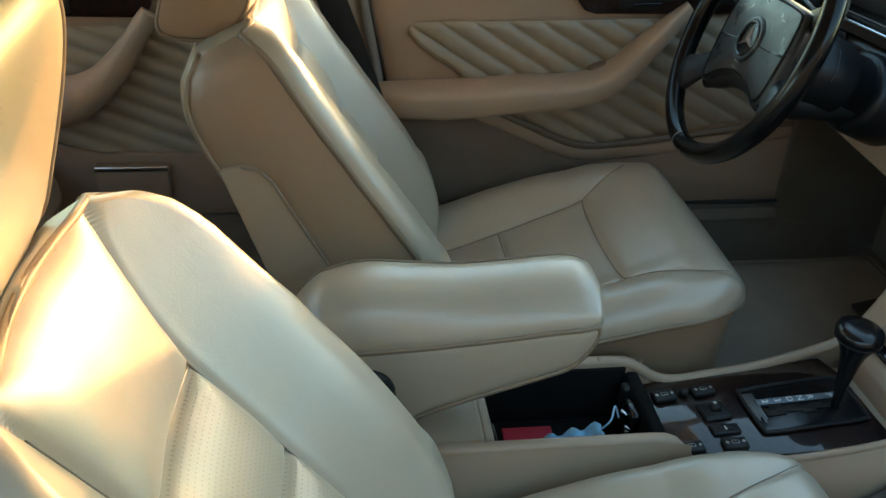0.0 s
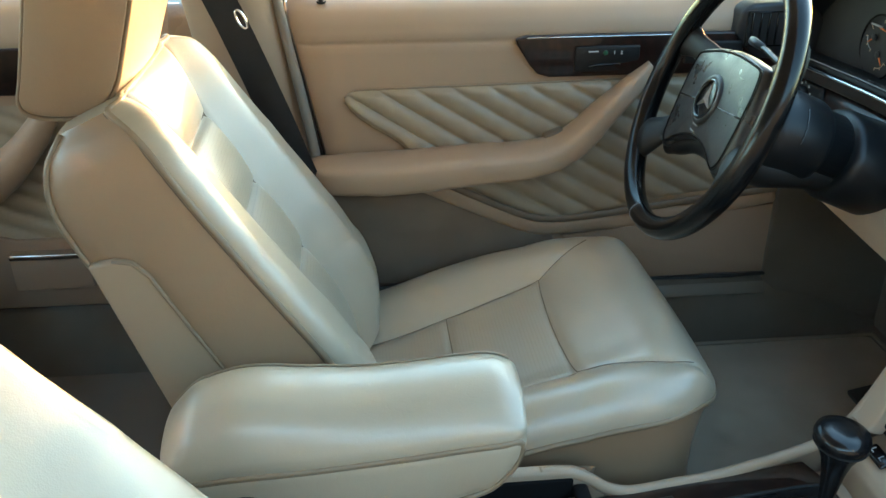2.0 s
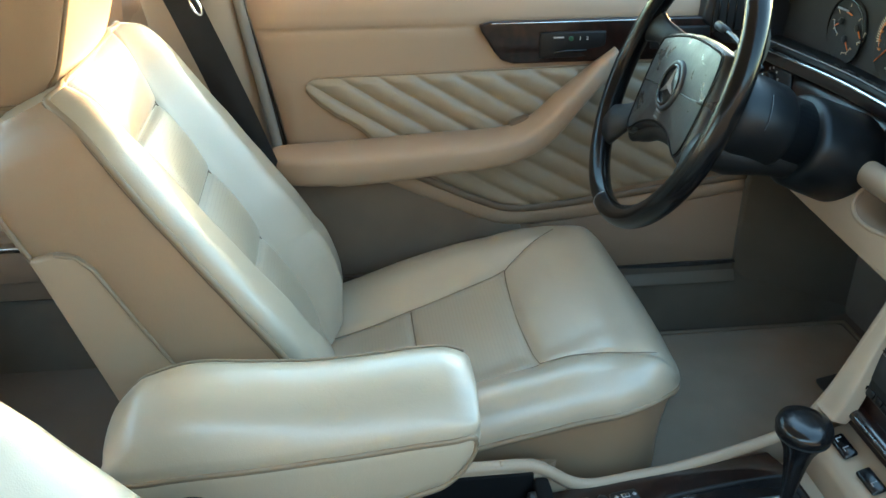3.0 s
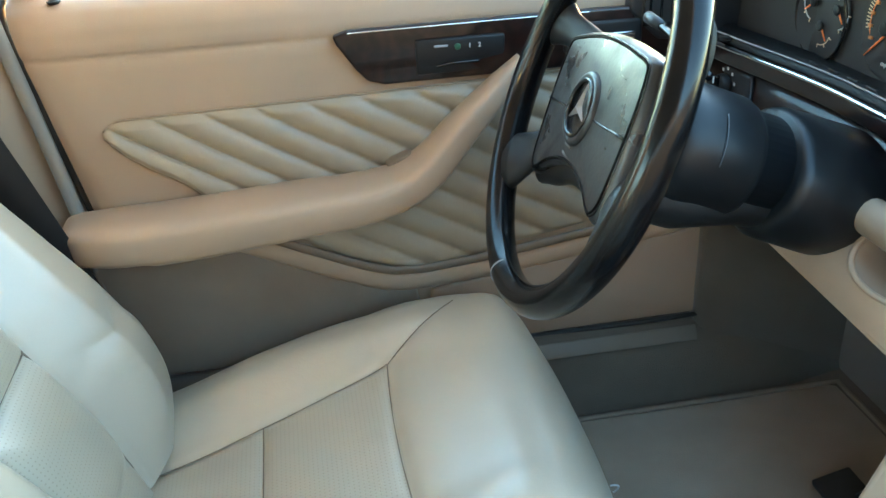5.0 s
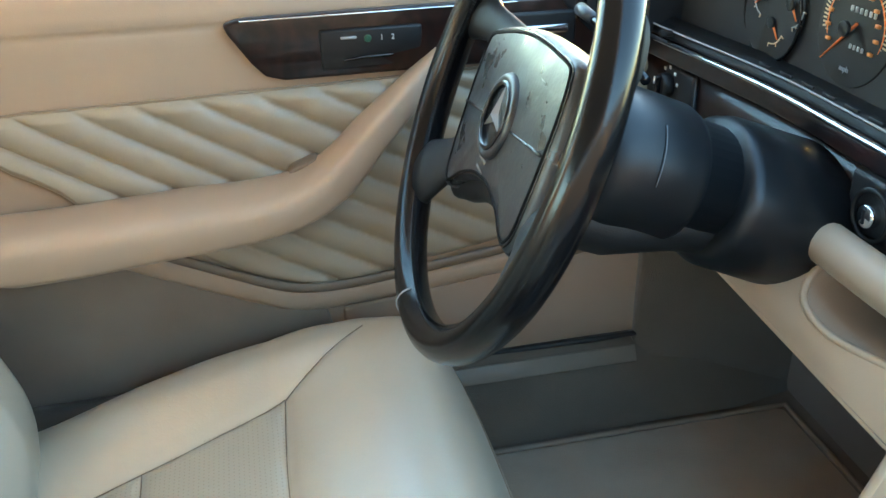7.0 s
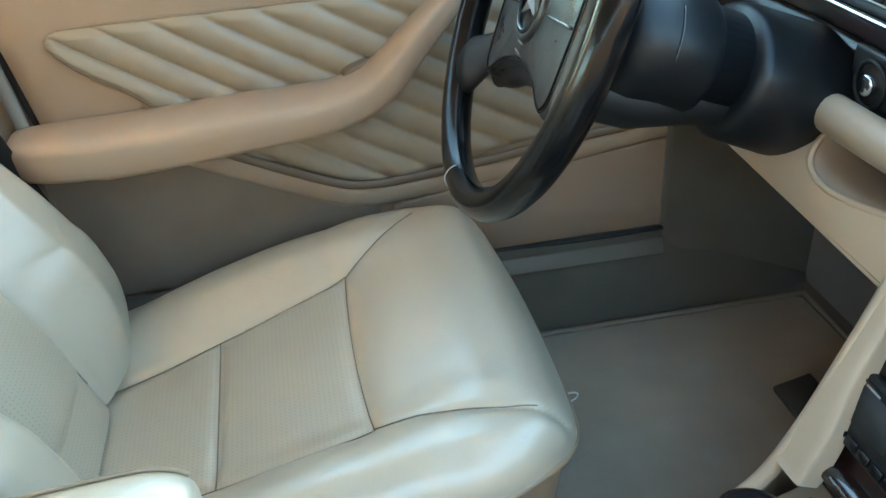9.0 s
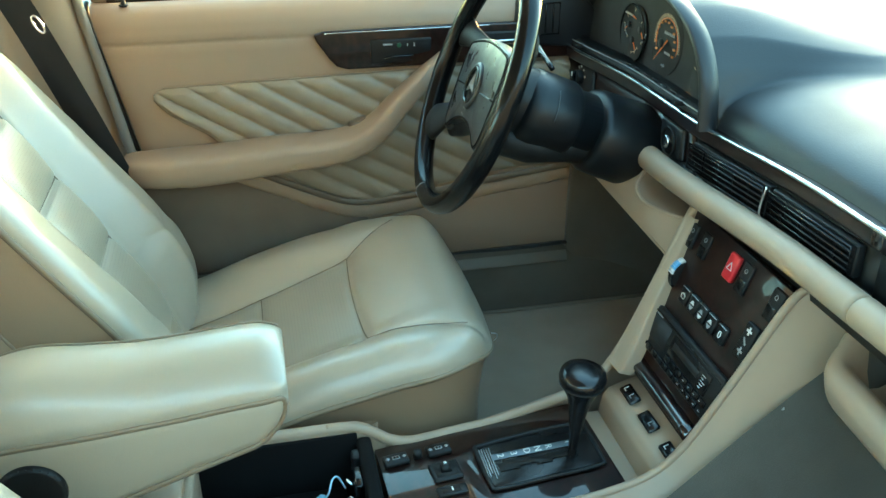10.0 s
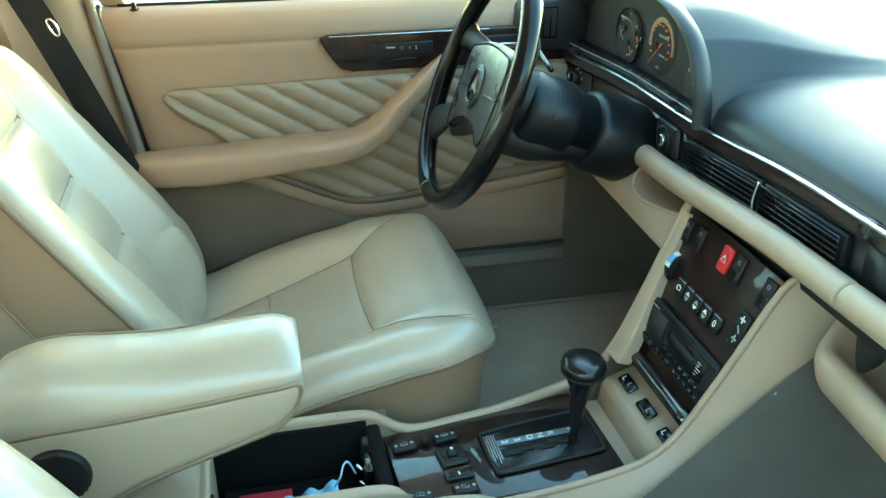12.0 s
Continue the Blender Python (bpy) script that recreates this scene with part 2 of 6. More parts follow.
def tube(pts, radius, segs=10, closed=False, flat=1.0, up=(0, 0, 1), caps=True):
    """A round or flattened rod along pts; radius may be a list."""
    pts = [Vector(p) for p in pts]
    n, rings = len(pts), []
    side0 = None
    for i, p in enumerate(pts):
        a, b = pts[(i - 1) % n] if closed or i else p, pts[(i + 1) % n] if closed or i < n - 1 else p
        d = (b - a).normalized()
        s = d.cross(Vector(up))
        if s.length < 1e-3:
            s = side0 or d.orthogonal()
        s.normalize()
        if side0 is not None and s.dot(side0) < 0:
            s = -s
        side0 = s
        w = s.cross(d)
        r = float(radius[i] if isinstance(radius, (list, tuple)) else radius)
        rings.append([p + r * (math.cos(k * math.tau / segs) * s + flat * math.sin(k * math.tau / segs) * w) for k in range(segs)])
    return grid(lambda i, j: rings[i][j], n, segs, close_u=closed, close_v=True, caps=caps and not closed)


def bevelled(bm, width, segments=2, angle=30):
    edges = [e for e in bm.edges if len(e.link_faces) == 2 and e.calc_face_angle(0) > radians(angle)]
    bmesh.ops.bevel(bm, geom=edges, offset=width, segments=segments, profile=0.5, affect="EDGES", clamp_overlap=True)
    return bm


def box(lo, hi, bevel=0.004, segments=2, m=None):
    bm = bmesh.new()
    bmesh.ops.create_cube(bm, size=1)
    c, s = (Vector(lo) + Vector(hi)) / 2, Vector(hi) - Vector(lo)
    for v in bm.verts:
        v.co = Vector((v.co.x * s.x, v.co.y * s.y, v.co.z * s.z)) + c
    if bevel:
        bevelled(bm, bevel, segments)
    if m is not None:
        bm.transform(m)
    return bm


def prism(outline, offset, bevel=0.003, segments=2):
    """A flat outline (3D points) given thickness along offset."""
    bm = bmesh.new()
    off = Vector(offset)
    a = [bm.verts.new(p) for p in outline]
    b = [bm.verts.new(Vector(p) + off) for p in outline]
    bm.faces.new(a)
    bm.faces.new(b[::-1])
    for i in range(len(a)):
        k = (i + 1) % len(a)
        bm.faces.new((a[i], b[i], b[k], a[k]))
    bmesh.ops.recalc_face_normals(bm, faces=bm.faces)
    if bevel:
        bevelled(bm, bevel, segments, 25)
    return bm


def disc(center, axis, radius, depth, segs=28, bevel=0.0015):
    """A short cylinder whose base is at center and which rises along axis."""
    ax = Vector(axis).normalized()
    u = ax.orthogonal().normalized()
    w = ax.cross(u)
    c = Vector(center)
    return prism([c + radius * (math.cos(k * math.tau / segs) * u + math.sin(k * math.tau / segs) * w) for k in range(segs)], ax * depth, bevel, 2)


def interp(x, table):
    xs, ys = zip(*table)
    return float(np.interp(x, xs, ys))


def ease(x, table):
    """A smooth curve through a table of (x, y)."""
    xs = [a for a, _ in table]
    if x <= xs[0]:
        return table[0][1]
    if x >= xs[-1]:
        return table[-1][1]
    i = max(k for k in range(len(xs)) if xs[k] <= x)
    p = [table[max(0, min(len(xs) - 1, i + k))][1] for k in (-1, 0, 1, 2)]
    u = (x - xs[i]) / (xs[i + 1] - xs[i])
    return 0.5 * (2 * p[1] + (p[2] - p[0]) * u + (2 * p[0] - 5 * p[1] + 4 * p[2] - p[3]) * u * u + (3 * p[1] - p[0] - 3 * p[2] + p[3]) * u ** 3)


def frame_at(origin, right, up):
    """A matrix whose x runs right, y up and z out of a face."""
    r, u = Vector(right).normalized(), Vector(up).normalized()
    n = r.cross(u)
    return Matrix(((r.x, u.x, n.x, origin[0]), (r.y, u.y, n.y, origin[1]), (r.z, u.z, n.z, origin[2]), (0, 0, 0, 1)))


def lettering(body, size, m, material, parent, depth=0.0004):
    """Raised lettering as a mesh, centred in the frame m."""
    cu = bpy.data.curves.new("text", "FONT")
    cu.body, cu.size, cu.extrude, cu.align_x, cu.align_y = body, size, depth, "CENTER", "CENTER"
    tmp = new("text", cu)
    dg = bpy.context.evaluated_depsgraph_get()
    me = bpy.data.meshes.new_from_object(tmp.evaluated_get(dg))
    bpy.data.objects.remove(tmp)
    bm = bmesh.new()
    bm.from_mesh(me)
    bm.transform(m)
    bpy.data.meshes.remove(me)
    return part("lettering", bm, material, parent, smooth=False)


def regions(fn, nu, nv, region, close_v=False, uv=None):
    """A sheet cut into several meshes: region(i, j) names the mesh of each quad."""
    out = {}
    pts = [[Vector(fn(i, j)) for j in range(nv)] for i in range(nu)]
    for i in range(nu - 1):
        for j in range(nv if close_v else nv - 1):
            l = (j + 1) % nv
            key = region(i, j)
            if key is None:
                continue
            if key not in out:
                bm = bmesh.new()
                out[key] = (bm, {}, bm.loops.layers.uv.new("UVMap"))
            bm, seen, layer = out[key]
            ids = ((i, j), (i + 1, j), (i + 1, l), (i, l))
            vs = []
            for a in ids:
                if a not in seen:
                    seen[a] = bm.verts.new(pts[a[0]][a[1]])
                vs.append(seen[a])
            f = bm.faces.new(vs)
            if uv:
                for lp, a in zip(f.loops, ids):
                    lp[layer].uv = uv(*a)
    def normal(a):
        i, j = a
        du = pts[min(i + 1, nu - 1)][j] - pts[max(i - 1, 0)][j]
        dv = pts[i][(j + 1) % nv if close_v else min(j + 1, nv - 1)] - pts[i][(j - 1) % nv if close_v else max(j - 1, 0)]
        return du.cross(dv).normalized()

    return {k: (v[0], [normal(a) for a in v[1]]) for k, v in out.items()}


def bump01(x, a, b):
    """0 outside a..b, a smooth hill between."""
    return 0.0 if x <= a or x >= b else math.sin(math.pi * (x - a) / (b - a)) ** 2


def step01(x, a, b):
    u = max(0.0, min(1.0, (x - a) / (b - a)))
    return u * u * (3 - 2 * u)


def wrinkle(x, y, z, scale, amount):
    return amount * noise.noise((x * scale, y * scale, z * scale))


LEAN = radians(25)
UP_B, OUT_B = Vector((-math.sin(LEAN), 0, math.cos(LEAN))), Vector((math.cos(LEAN), 0, math.sin(LEAN)))


def cushion_top(x, yl):
    z = ease(x, [(0, 0.252), (0.06, 0.264), (0.185, 0.297), (0.326, 0.338), (0.40, 0.362), (0.45, 0.374), (0.49, 0.373), (0.54, 0.355)])
    a = abs(yl)
    z += 0.016 * bump01(a, 0.10, 0.30) * (1 - 0.6 * step01(x, 0.36, 0.45))
    z += 0.016 * step01(a, 0.12, 0.19) * bump01(x, -0.02, 0.46)
    z -= 0.008 * (1 - step01(a, 0.09, 0.15)) * (1 - step01(x, 0.28, 0.36))
    z += 0.006 * bump01(x, 0.33, 0.52) * (1 - step01(a, 0.12, 0.2))
    return z


def cushion_half(x, yl):
    """Half width of the insert between the long seams."""
    return 0.092 + 0.035 * max(0.0, x) / 0.326 + (0.010 if yl < 0 else 0.0)


def cushion_seam(x, yl):
    """Distance to the nearest stitched seam of the cushion."""
    a = abs(yl)
    s = cushion_half(x, yl)
    d = [abs(a - s)] if x < 0.333 else []
    if a < s + 0.004:
        d += [abs(x - 0.333 - 0.006 * (a / 0.14) ** 2), abs(x - 0.187)]
    if x >= 0.326:
        if yl > 0:
            d.append(abs((a - 0.127) - (x - 0.338) * 0.72) * 0.70 + 0.0035 + 0.02 * step01(x, 0.36, 0.50))
        else:
            d.append(abs((a - 0.137) - (x - 0.338) * 0.32) * 0.97 + 0.0025)
    return min(d) if d else 1.0


def make_seat(name, cy, s, shift, label, arm):
    """A front seat. s: +1 where outboard is +y; shift moves it whole."""
    sh = Vector(shift)
    base = thing(name, Vector((0.25, cy, 0.15)) + sh, label, "car seat", "front seats")
    W, R, XF, RF = 0.240, 0.042, 0.530, 0.055
    PIL, PUFF, LOW = (0.406, 0.010, 0.293) if arm else (0.372, 0.018, 0.255)

    def P(x, yl, z):
        return Vector((x, cy + s * yl, z)) + sh

    # cushion: flat part and rounded edges in both directions
    xs = [(x, 0.0) for x in np.linspace(0.0, XF - RF, 124)] + [(XF - RF, a) for a in np.linspace(6, 92, 15)]
    ys = [(-1, a) for a in np.linspace(92, 6, 14)] + [(y, 0.0) for y in np.linspace(-(W - R), W - R, 106)] + [(1, a) for a in np.linspace(6, 92, 14)]

    def cushion(i, j):
        (x, b), (q, a) = xs[i], ys[j]
        sa, sb = math.sin(radians(a)), math.sin(radians(b))
        sa, sb = sa * math.sqrt(1 - 0.5 * sb * sb), sb * math.sqrt(1 - 0.5 * sa * sa)
        xx = x + RF * sb
        wid = W - 0.045 * max(0.0, (xx - 0.40) / 0.145) ** 2.2
        yl = q * (wid - R) / (W - R) if a == 0 else q * (wid - R + R * sa)
        xx -= 0.028 * (abs(yl) / W) ** 3 * step01(xx, 0.38, 0.53)
        z = cushion_top(min(xx, 0.52), yl) - ((RF * (1 - math.cos(radians(b))) * 0.75) ** 8 + (R * (1 - math.cos(radians(a)))) ** 8) ** (1 / 8)
        d = cushion_seam(xx, yl)
        z -= 0.0045 * math.exp(-((d / 0.0062) ** 2)) - 0.0022 * (1 - math.exp(-((d / 0.022) ** 2)))
        z += wrinkle(xx, yl, 1, 22, 0.0003) + wrinkle(xx * 2, yl, cy, 36, 0.0005) * math.exp(-d / 0.03)
        return P(xx, yl, z)

    def flat_xy(i, j):
        (x, b), (q, a) = xs[i], ys[j]
        return x + RF * radians(b), (q if a == 0 else q * (W - R + R * radians(a)))

    def zone(i, j):
        x, yl = flat_xy(i, j)
        a, seam = abs(yl), cushion_half(x, yl)
        if a < seam and x < 0.333:
            return "rear_insert" if x < 0.187 else "front_insert"
        if a - (0.127 if yl > 0 else 0.137) > (x - 0.338) * (0.72 if yl > 0 else 0.32) or (x < 0.333 and a >= seam):
            return "outer_bolster" if yl > 0 else "inner_bolster"
        return "front_bolster"

    for key, (bm, nrm) in regions(cushion, len(xs), len(ys), zone, uv=flat_xy).items():
        part(key, bm, PERFORATED if "insert" in key else LEATHER, base, normals=nrm)
    ix = [flat_xy(i, 20)[0] for i in range(len(xs))]
    jy = [flat_xy(0, j)[1] for j in range(len(ys))]

    def on_cushion(x, yl):
        i, j = int(np.argmin([abs(v - x) for v in ix])), int(np.argmin([abs(v - yl) for v in jy]))
        p = cushion(i, j)
        z = p.z - sh.z
        return P(x, yl, z) + Vector((0, 0, 0.0007))

    def seam_line(run):
        for _ in range(10):
            run = [run[0]] + [(a + b * 2 + c_) / 4 for a, b, c_ in zip(run, run[1:], run[2:])] + [run[-1]]
        part("seam", tube(run, 0.0007, 5), SEAM, base)

    for q in (-1, 1):
        seam_line([on_cushion(x, q * cushion_half(x, q)) for x in np.linspace(0.03, 0.338, 60)])
        slope, end, out = (0.72, 0.430, 0.127) if q > 0 else (0.32, 0.478, 0.137)
        lift = Vector((0, 0, 0.0 if q > 0 else 0.0012))
        seam_line([on_cushion(x, q * (out + (x - 0.338) * slope)) + lift for x in np.linspace(0.338, end, 40)])
    for x0 in (0.187, 0.333):
        seam_line([on_cushion(x0 + (0.006 * (y / 0.14) ** 2 if x0 > 0.3 else 0), y) for y in np.linspace(-cushion_half(x0, -1), cushion_half(x0, 1), 50)])
    rim = [cushion(i, 0) for i in range(0, len(xs), 3)] + [cushion(len(xs) - 1, j) for j in range(3, len(ys) - 3, 3)] + [cushion(i, len(ys) - 1) for i in range(len(xs) - 1, -1, -3)]
    rim = [p for k, p in enumerate(rim) if k == 0 or (p - rim[k - 1]).length > 0.002]
    for _ in range(5):
        rim = [rim[0]] + [(a + b * 2 + c_) / 4 for a, b, c_ in zip(rim, rim[1:], rim[2:])] + [rim[-1]]
    part("piping", tube(rim, 0.0040, 8), PIPING, base)
    part("piping_seam", tube([p - Vector((0, 0, 0.0043)) for p in rim], 0.0014, 5), SEAM, base)
    c0 = P(0.2, 0, 0)

    def skirt(i, j):
        p = rim[i]
        k = j / 5
        q = p + (Vector((c0.x, c0.y, p.z)) - p).normalized() * (0.004 + 0.014 * k + 0.006 * math.sin(k * 3.14))
        q.z = p.z + (0.17 + sh.z - p.z) * k
        return q

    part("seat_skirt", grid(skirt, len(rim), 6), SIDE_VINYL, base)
    part("seat_base", box(P(0.02, -0.2, 0.13), P(0.46, 0.2, 0.20), 0.01), BLACK, base)

    # backrest
    B = Vector((0.020, 0, 0.280 if arm else 0.313))

    def Q(u, yl, n):
        if not arm:
            # the passenger's backrest is dished, its top bowed rearwards and crowned
            k = 1 - min(1.0, (yl / 0.195) ** 2)
            u, n = u + 0.018 * k * step01(u, 0.36, 0.51), n - 0.050 * k * step01(u, 0.05, 0.50)
        v = B + UP_B * u + OUT_B * n
        return P(v.x, yl, v.z)

    us = list(np.linspace(-0.035, 0.484, 170)) + [0.484 + 0.026 * math.sin(radians(a)) for a in np.linspace(8, 90, 10)]
    RB = 0.024
    front = [(f, 0.0) for f in np.linspace(-1, 1, 176)]
    ring = [("s", -1, k) for k in (1.0, 0.75, 0.5, 0.25)] + [("a", -1, a) for a in np.linspace(90, 8, 9)] + [("f", f, 0) for f, _ in front]
    ring += [("a", 1, a) for a in np.linspace(8, 90, 9)] + [("s", 1, k) for k in (0.25, 0.5, 0.75, 1.0)] + [("b", f, 0) for f in (0.9, 0.5, 0.0, -0.5, -0.9)]

    def half_width(u):
        return ease(u, [(-0.04, 0.186), (0.05, 0.207), (0.15, 0.213), (0.33, 0.208), (0.43, 0.200), (0.470, 0.192 if arm else 0.190), (0.494, 0.182 if arm else 0.173), (0.511, 0.166 if arm else 0.146)])

    def seam_at(u):
        return ease(u, [(-0.04, 0.070), (0.1, 0.077), (0.178, 0.081), (0.293, 0.087), (0.406, 0.090), (0.47, 0.104), (0.545, 0.13)])

    def face(u, yl):
        a = abs(yl)
        w = half_width(u)
        nb = ease(u, [(-0.04, 0.045), (0.02, 0.074), (0.07, 0.084), (0.12, 0.081), (0.33, 0.050), (0.45, 0.032), (0.51, 0.022), (0.545, 0.01)])
        nb -= 0 if arm else 0.012 * step01(u, 0.2, 0.45)
        seam = seam_at(u)
        base_n = ease(u, [(-0.04, 0.030), (0.06, 0.034), (0.178, 0.027), (0.293, 0.015), (0.406, 0.005), (0.45, 0.002), (0.52, 0.0)])
        n = base_n + (nb - base_n) * step01(a, seam - 0.004, seam + (0.066 if arm else 0.088))
        rows = [0.02, 0.176 if arm else 0.13, LOW, PIL, 0.515]
        if a < seam:
            for p, q in zip(rows, rows[1:]):
                if p < u < q:
                    n += (0.011 if p < PIL else PUFF) * math.sin(math.pi * (u - p) / (q - p)) ** 0.5 * (1 - (a / seam) ** 6)
        d = min([abs(a - seam)] + ([abs(u - r) for r in rows[1:4]] if a < seam else []))
        n -= 0.0055 * math.exp(-((d / 0.0042) ** 2)) - 0.004 * (1 - math.exp(-((d / 0.02) ** 2)))
        if yl > seam:
            for u0, sl, depth in ((0.128, 0.12, 0.0009), (0.085, -0.22, 0.0007), (0.108, 0.35, 0.0005)):
                crease = abs(u - u0 - sl * (a - seam) + 0.010 * math.sin(a * 60 + cy + u0 * 40))
                n -= depth * math.exp(-((crease / 0.0042) ** 2)) * step01(a, seam + 0.01, seam + 0.04) * (1 - step01(a, w - RB - 0.03, w - RB - 0.004))
        n += wrinkle(u, yl, cy, 20, 0.0008)
        return n

    def back(i, j):
        u = us[i]
        kind, f, a = ring[j]
        w = half_width(u)
        nb = ease(u, [(-0.05, -0.130), (0.152, -0.130), (0.33, -0.124), (0.40, -0.128), (0.45, -0.126), (0.487, -0.110), (0.511, -0.086)] if arm else [(-0.05, -0.120), (0.152, -0.115), (0.33, -0.092), (0.40, -0.078), (0.45, -0.066), (0.487, -0.052), (0.511, -0.040)])
        edge = face(u, w - RB) - RB
        if kind == "f":
            yl, n = f * (w - RB), face(u, f * (w - RB))
        elif kind == "a":
            yl, n = f * (w - RB + RB * math.sin(radians(a))), face(u, w - RB) - RB * (1 - math.cos(radians(a)))
        elif kind == "s":
            yl, n = f * (w + 0.004 * math.sin(a * 3.14)), edge + (nb + 0.012 - edge) * a
        else:
            yl, n = f * (w - 0.01), nb
        if u > 0.484:
            k = math.sqrt(max(0.0, 1 - ((u - 0.484) / 0.0262) ** 2))
            mid = -0.035 if arm else -0.015
            n = mid + (n - mid) * (0.80 + 0.20 * k)
        return Q(u, yl, n)

    def back_zone(i, j):
        kind, f, a = ring[j]
        u = us[i]
        if kind in "sb" or ring[(j + 1) % len(ring)][0] in "sb" and kind != "f":
            return "back_shell"
        w = half_width(u)
        yl = f * (w - RB) if kind == "f" else f
        seam = seam_at(u)
        if abs(yl) < seam:
            return "upper_back_insert" if u > PIL else "back_insert"
        return "outer_back_bolster" if f > 0 else "inner_back_bolster"

    def back_uv(i, j):
        kind, f, a = ring[j]
        return us[i], f * (half_width(us[i]) - RB)

    for key, (bm, nrm) in regions(back, len(us), len(ring), back_zone, True, back_uv).items():
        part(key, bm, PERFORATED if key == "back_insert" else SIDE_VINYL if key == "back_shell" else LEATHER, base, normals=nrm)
    cap = bmesh.new()
    edge_ = [cap.verts.new(back(len(us) - 1, j)) for j in range(len(ring))]
    peak = cap.verts.new(sum((v.co for v in edge_), Vector()) / len(edge_) + UP_B * 0.008)
    for j in range(len(edge_)):
        cap.faces.new((edge_[j], edge_[(j + 1) % len(edge_)], peak))
    part("back_top", cap, LEATHER, base)
    jl, jr = 4, 4 + 9 + len(front) + 8
    line = [back(i, jl) for i in range(2, len(us), 3)] + [back(len(us) - 1, j) for j in range(jl, jr, 3)] + [back(i, jr) for i in range(len(us) - 1, 1, -3)]
    for _ in range(4):
        line = [line[0]] + [(a + b * 2 + c_) / 4 for a, b, c_ in zip(line, line[1:], line[2:])] + [line[-1]]
    part("back_piping", tube(line, 0.0042, 8), PIPING, base)
    part("piping_seam", tube([p - OUT_B * 0.0046 for p in line], 0.0014, 5), SEAM, base)
    jb = (0, len(ring) - 6)
    for j in jb:
        part("rear_piping", tube([back(i, j) for i in range(30, len(us), 3)], 0.0034, 6), PIPING, base)
    for q in (-1, 1):
        outline = [(0.380, -0.112), (0.374, -0.085), (0.362, -0.068), (0.340, -0.060), (0.26, -0.056), (0.17, -0.050), (0.03, -0.040), (-0.01, -0.06), (0.0, -0.136), (0.15, -0.138)]
        trim = part("side_trim", prism([Q(u, q * 0.205, n) for u, n in outline], (0, q * s * 0.0135, 0), 0.004, 3), SIDE_STRIP, base, "pale plastic hinge cover")
        part("trim_edge", tube([Q(u, q * 0.2180, n) for u, n in outline[1:7]], 0.0022, 6), PIPING, trim)

    for u0 in ((0.176, LOW, PIL) if arm else (0.13, LOW, PIL)):
        part("back_seam", tube([Q(u0, y, face(u0, y) + 0.0016) for y in np.linspace(-seam_at(u0), seam_at(u0), 40)], 0.0010, 5), SEAM, base)
    for q in (-1, 1):
        part("back_seam", tube([Q(u, q * seam_at(u), face(u, seam_at(u)) + 0.0018) for u in np.linspace(0.0, 0.475, 90)], 0.0011, 5), SEAM, base)
    # headrest
    side = [(-0.312, 0.732), (-0.300, 0.718), (-0.262, 0.714), (-0.228, 0.722), (-0.206, 0.748), (-0.193, 0.785), (-0.172, 0.860), (-0.166, 0.910), (-0.182, 0.936), (-0.225, 0.944), (-0.262, 0.934), (-0.276, 0.905), (-0.284, 0.850), (-0.304, 0.765)]
    side = [Vector((x - (0 if arm else 0.056), 0, z + (0 if arm else 0.020))) for x, z in side]
    side = smooth_path(side, 5, True)
    mid = sum(side, Vector()) / len(side)
    rings = []
    for yl in (-0.120, -0.121, -0.117, -0.10, -0.07, -0.035, 0, 0.035, 0.07, 0.10, 0.117, 0.121, 0.120):
        e = (abs(yl) / 0.121)
        k = 1.0 + 0.10 * (1 - e ** 4)
        k *= 0.97 if abs(yl) == 0.12 else 1.0
        rings.append([P(mid.x + (p.x - mid.x) * k + 0.012 * (1 - e * e) * step01(p.x, -0.25, -0.17), yl, mid.z + (p.z - mid.z) * (1 + (k - 1) * 0.6)) for p in side])
    rest = part("headrest", loft(rings), LEATHER, base, "padded cream leather headrest")
    for yl in (-0.120, 0.120):
        part("headrest_piping", tube([P(p.x, yl, p.z) for p in side], 0.0028, 8, True), PIPING, rest)
        inset = [P(mid.x + (p.x - mid.x) * 0.965, yl * 1.01, mid.z + (p.z - mid.z) * 0.965) for p in side]
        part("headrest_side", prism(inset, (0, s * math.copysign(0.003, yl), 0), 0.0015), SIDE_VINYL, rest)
    for yl in (-0.05, 0.05):
        part("headrest_post", tube([P(-0.245 if arm else -0.290, yl, 0.69 if arm else 0.70), P(-0.25 if arm else -0.305, yl, 0.74 if arm else 0.77)], 0.006, 10), CHROME, rest)

    if arm:
        zt = [(-0.155, 0.468), (-0.12, 0.490), (-0.07, 0.503), (0.0, 0.499), (0.05, 0.496), (0.12, 0.500), (0.18, 0.504), (0.225, 0.499)]
        zp = [(-0.155, 0.428), (-0.08, 0.434), (0.0, 0.438), (0.09, 0.446), (0.20, 0.456), (0.225, 0.454)]
        zb = [(-0.155, 0.335), (-0.05, 0.308), (0.02, 0.336), (0.095, 0.361), (0.178, 0.388), (0.205, 0.412), (0.225, 0.430)]
        xa = list(np.linspace(-0.115, 0.184, 54)) + [0.184 + 0.030 * math.sin(radians(a)) for a in np.linspace(6, 90, 12)]
        xr = [-0.115 - 0.038 * math.sin(radians(a)) for a in np.linspace(90, 6, 12)]
        rings, creases = [], []
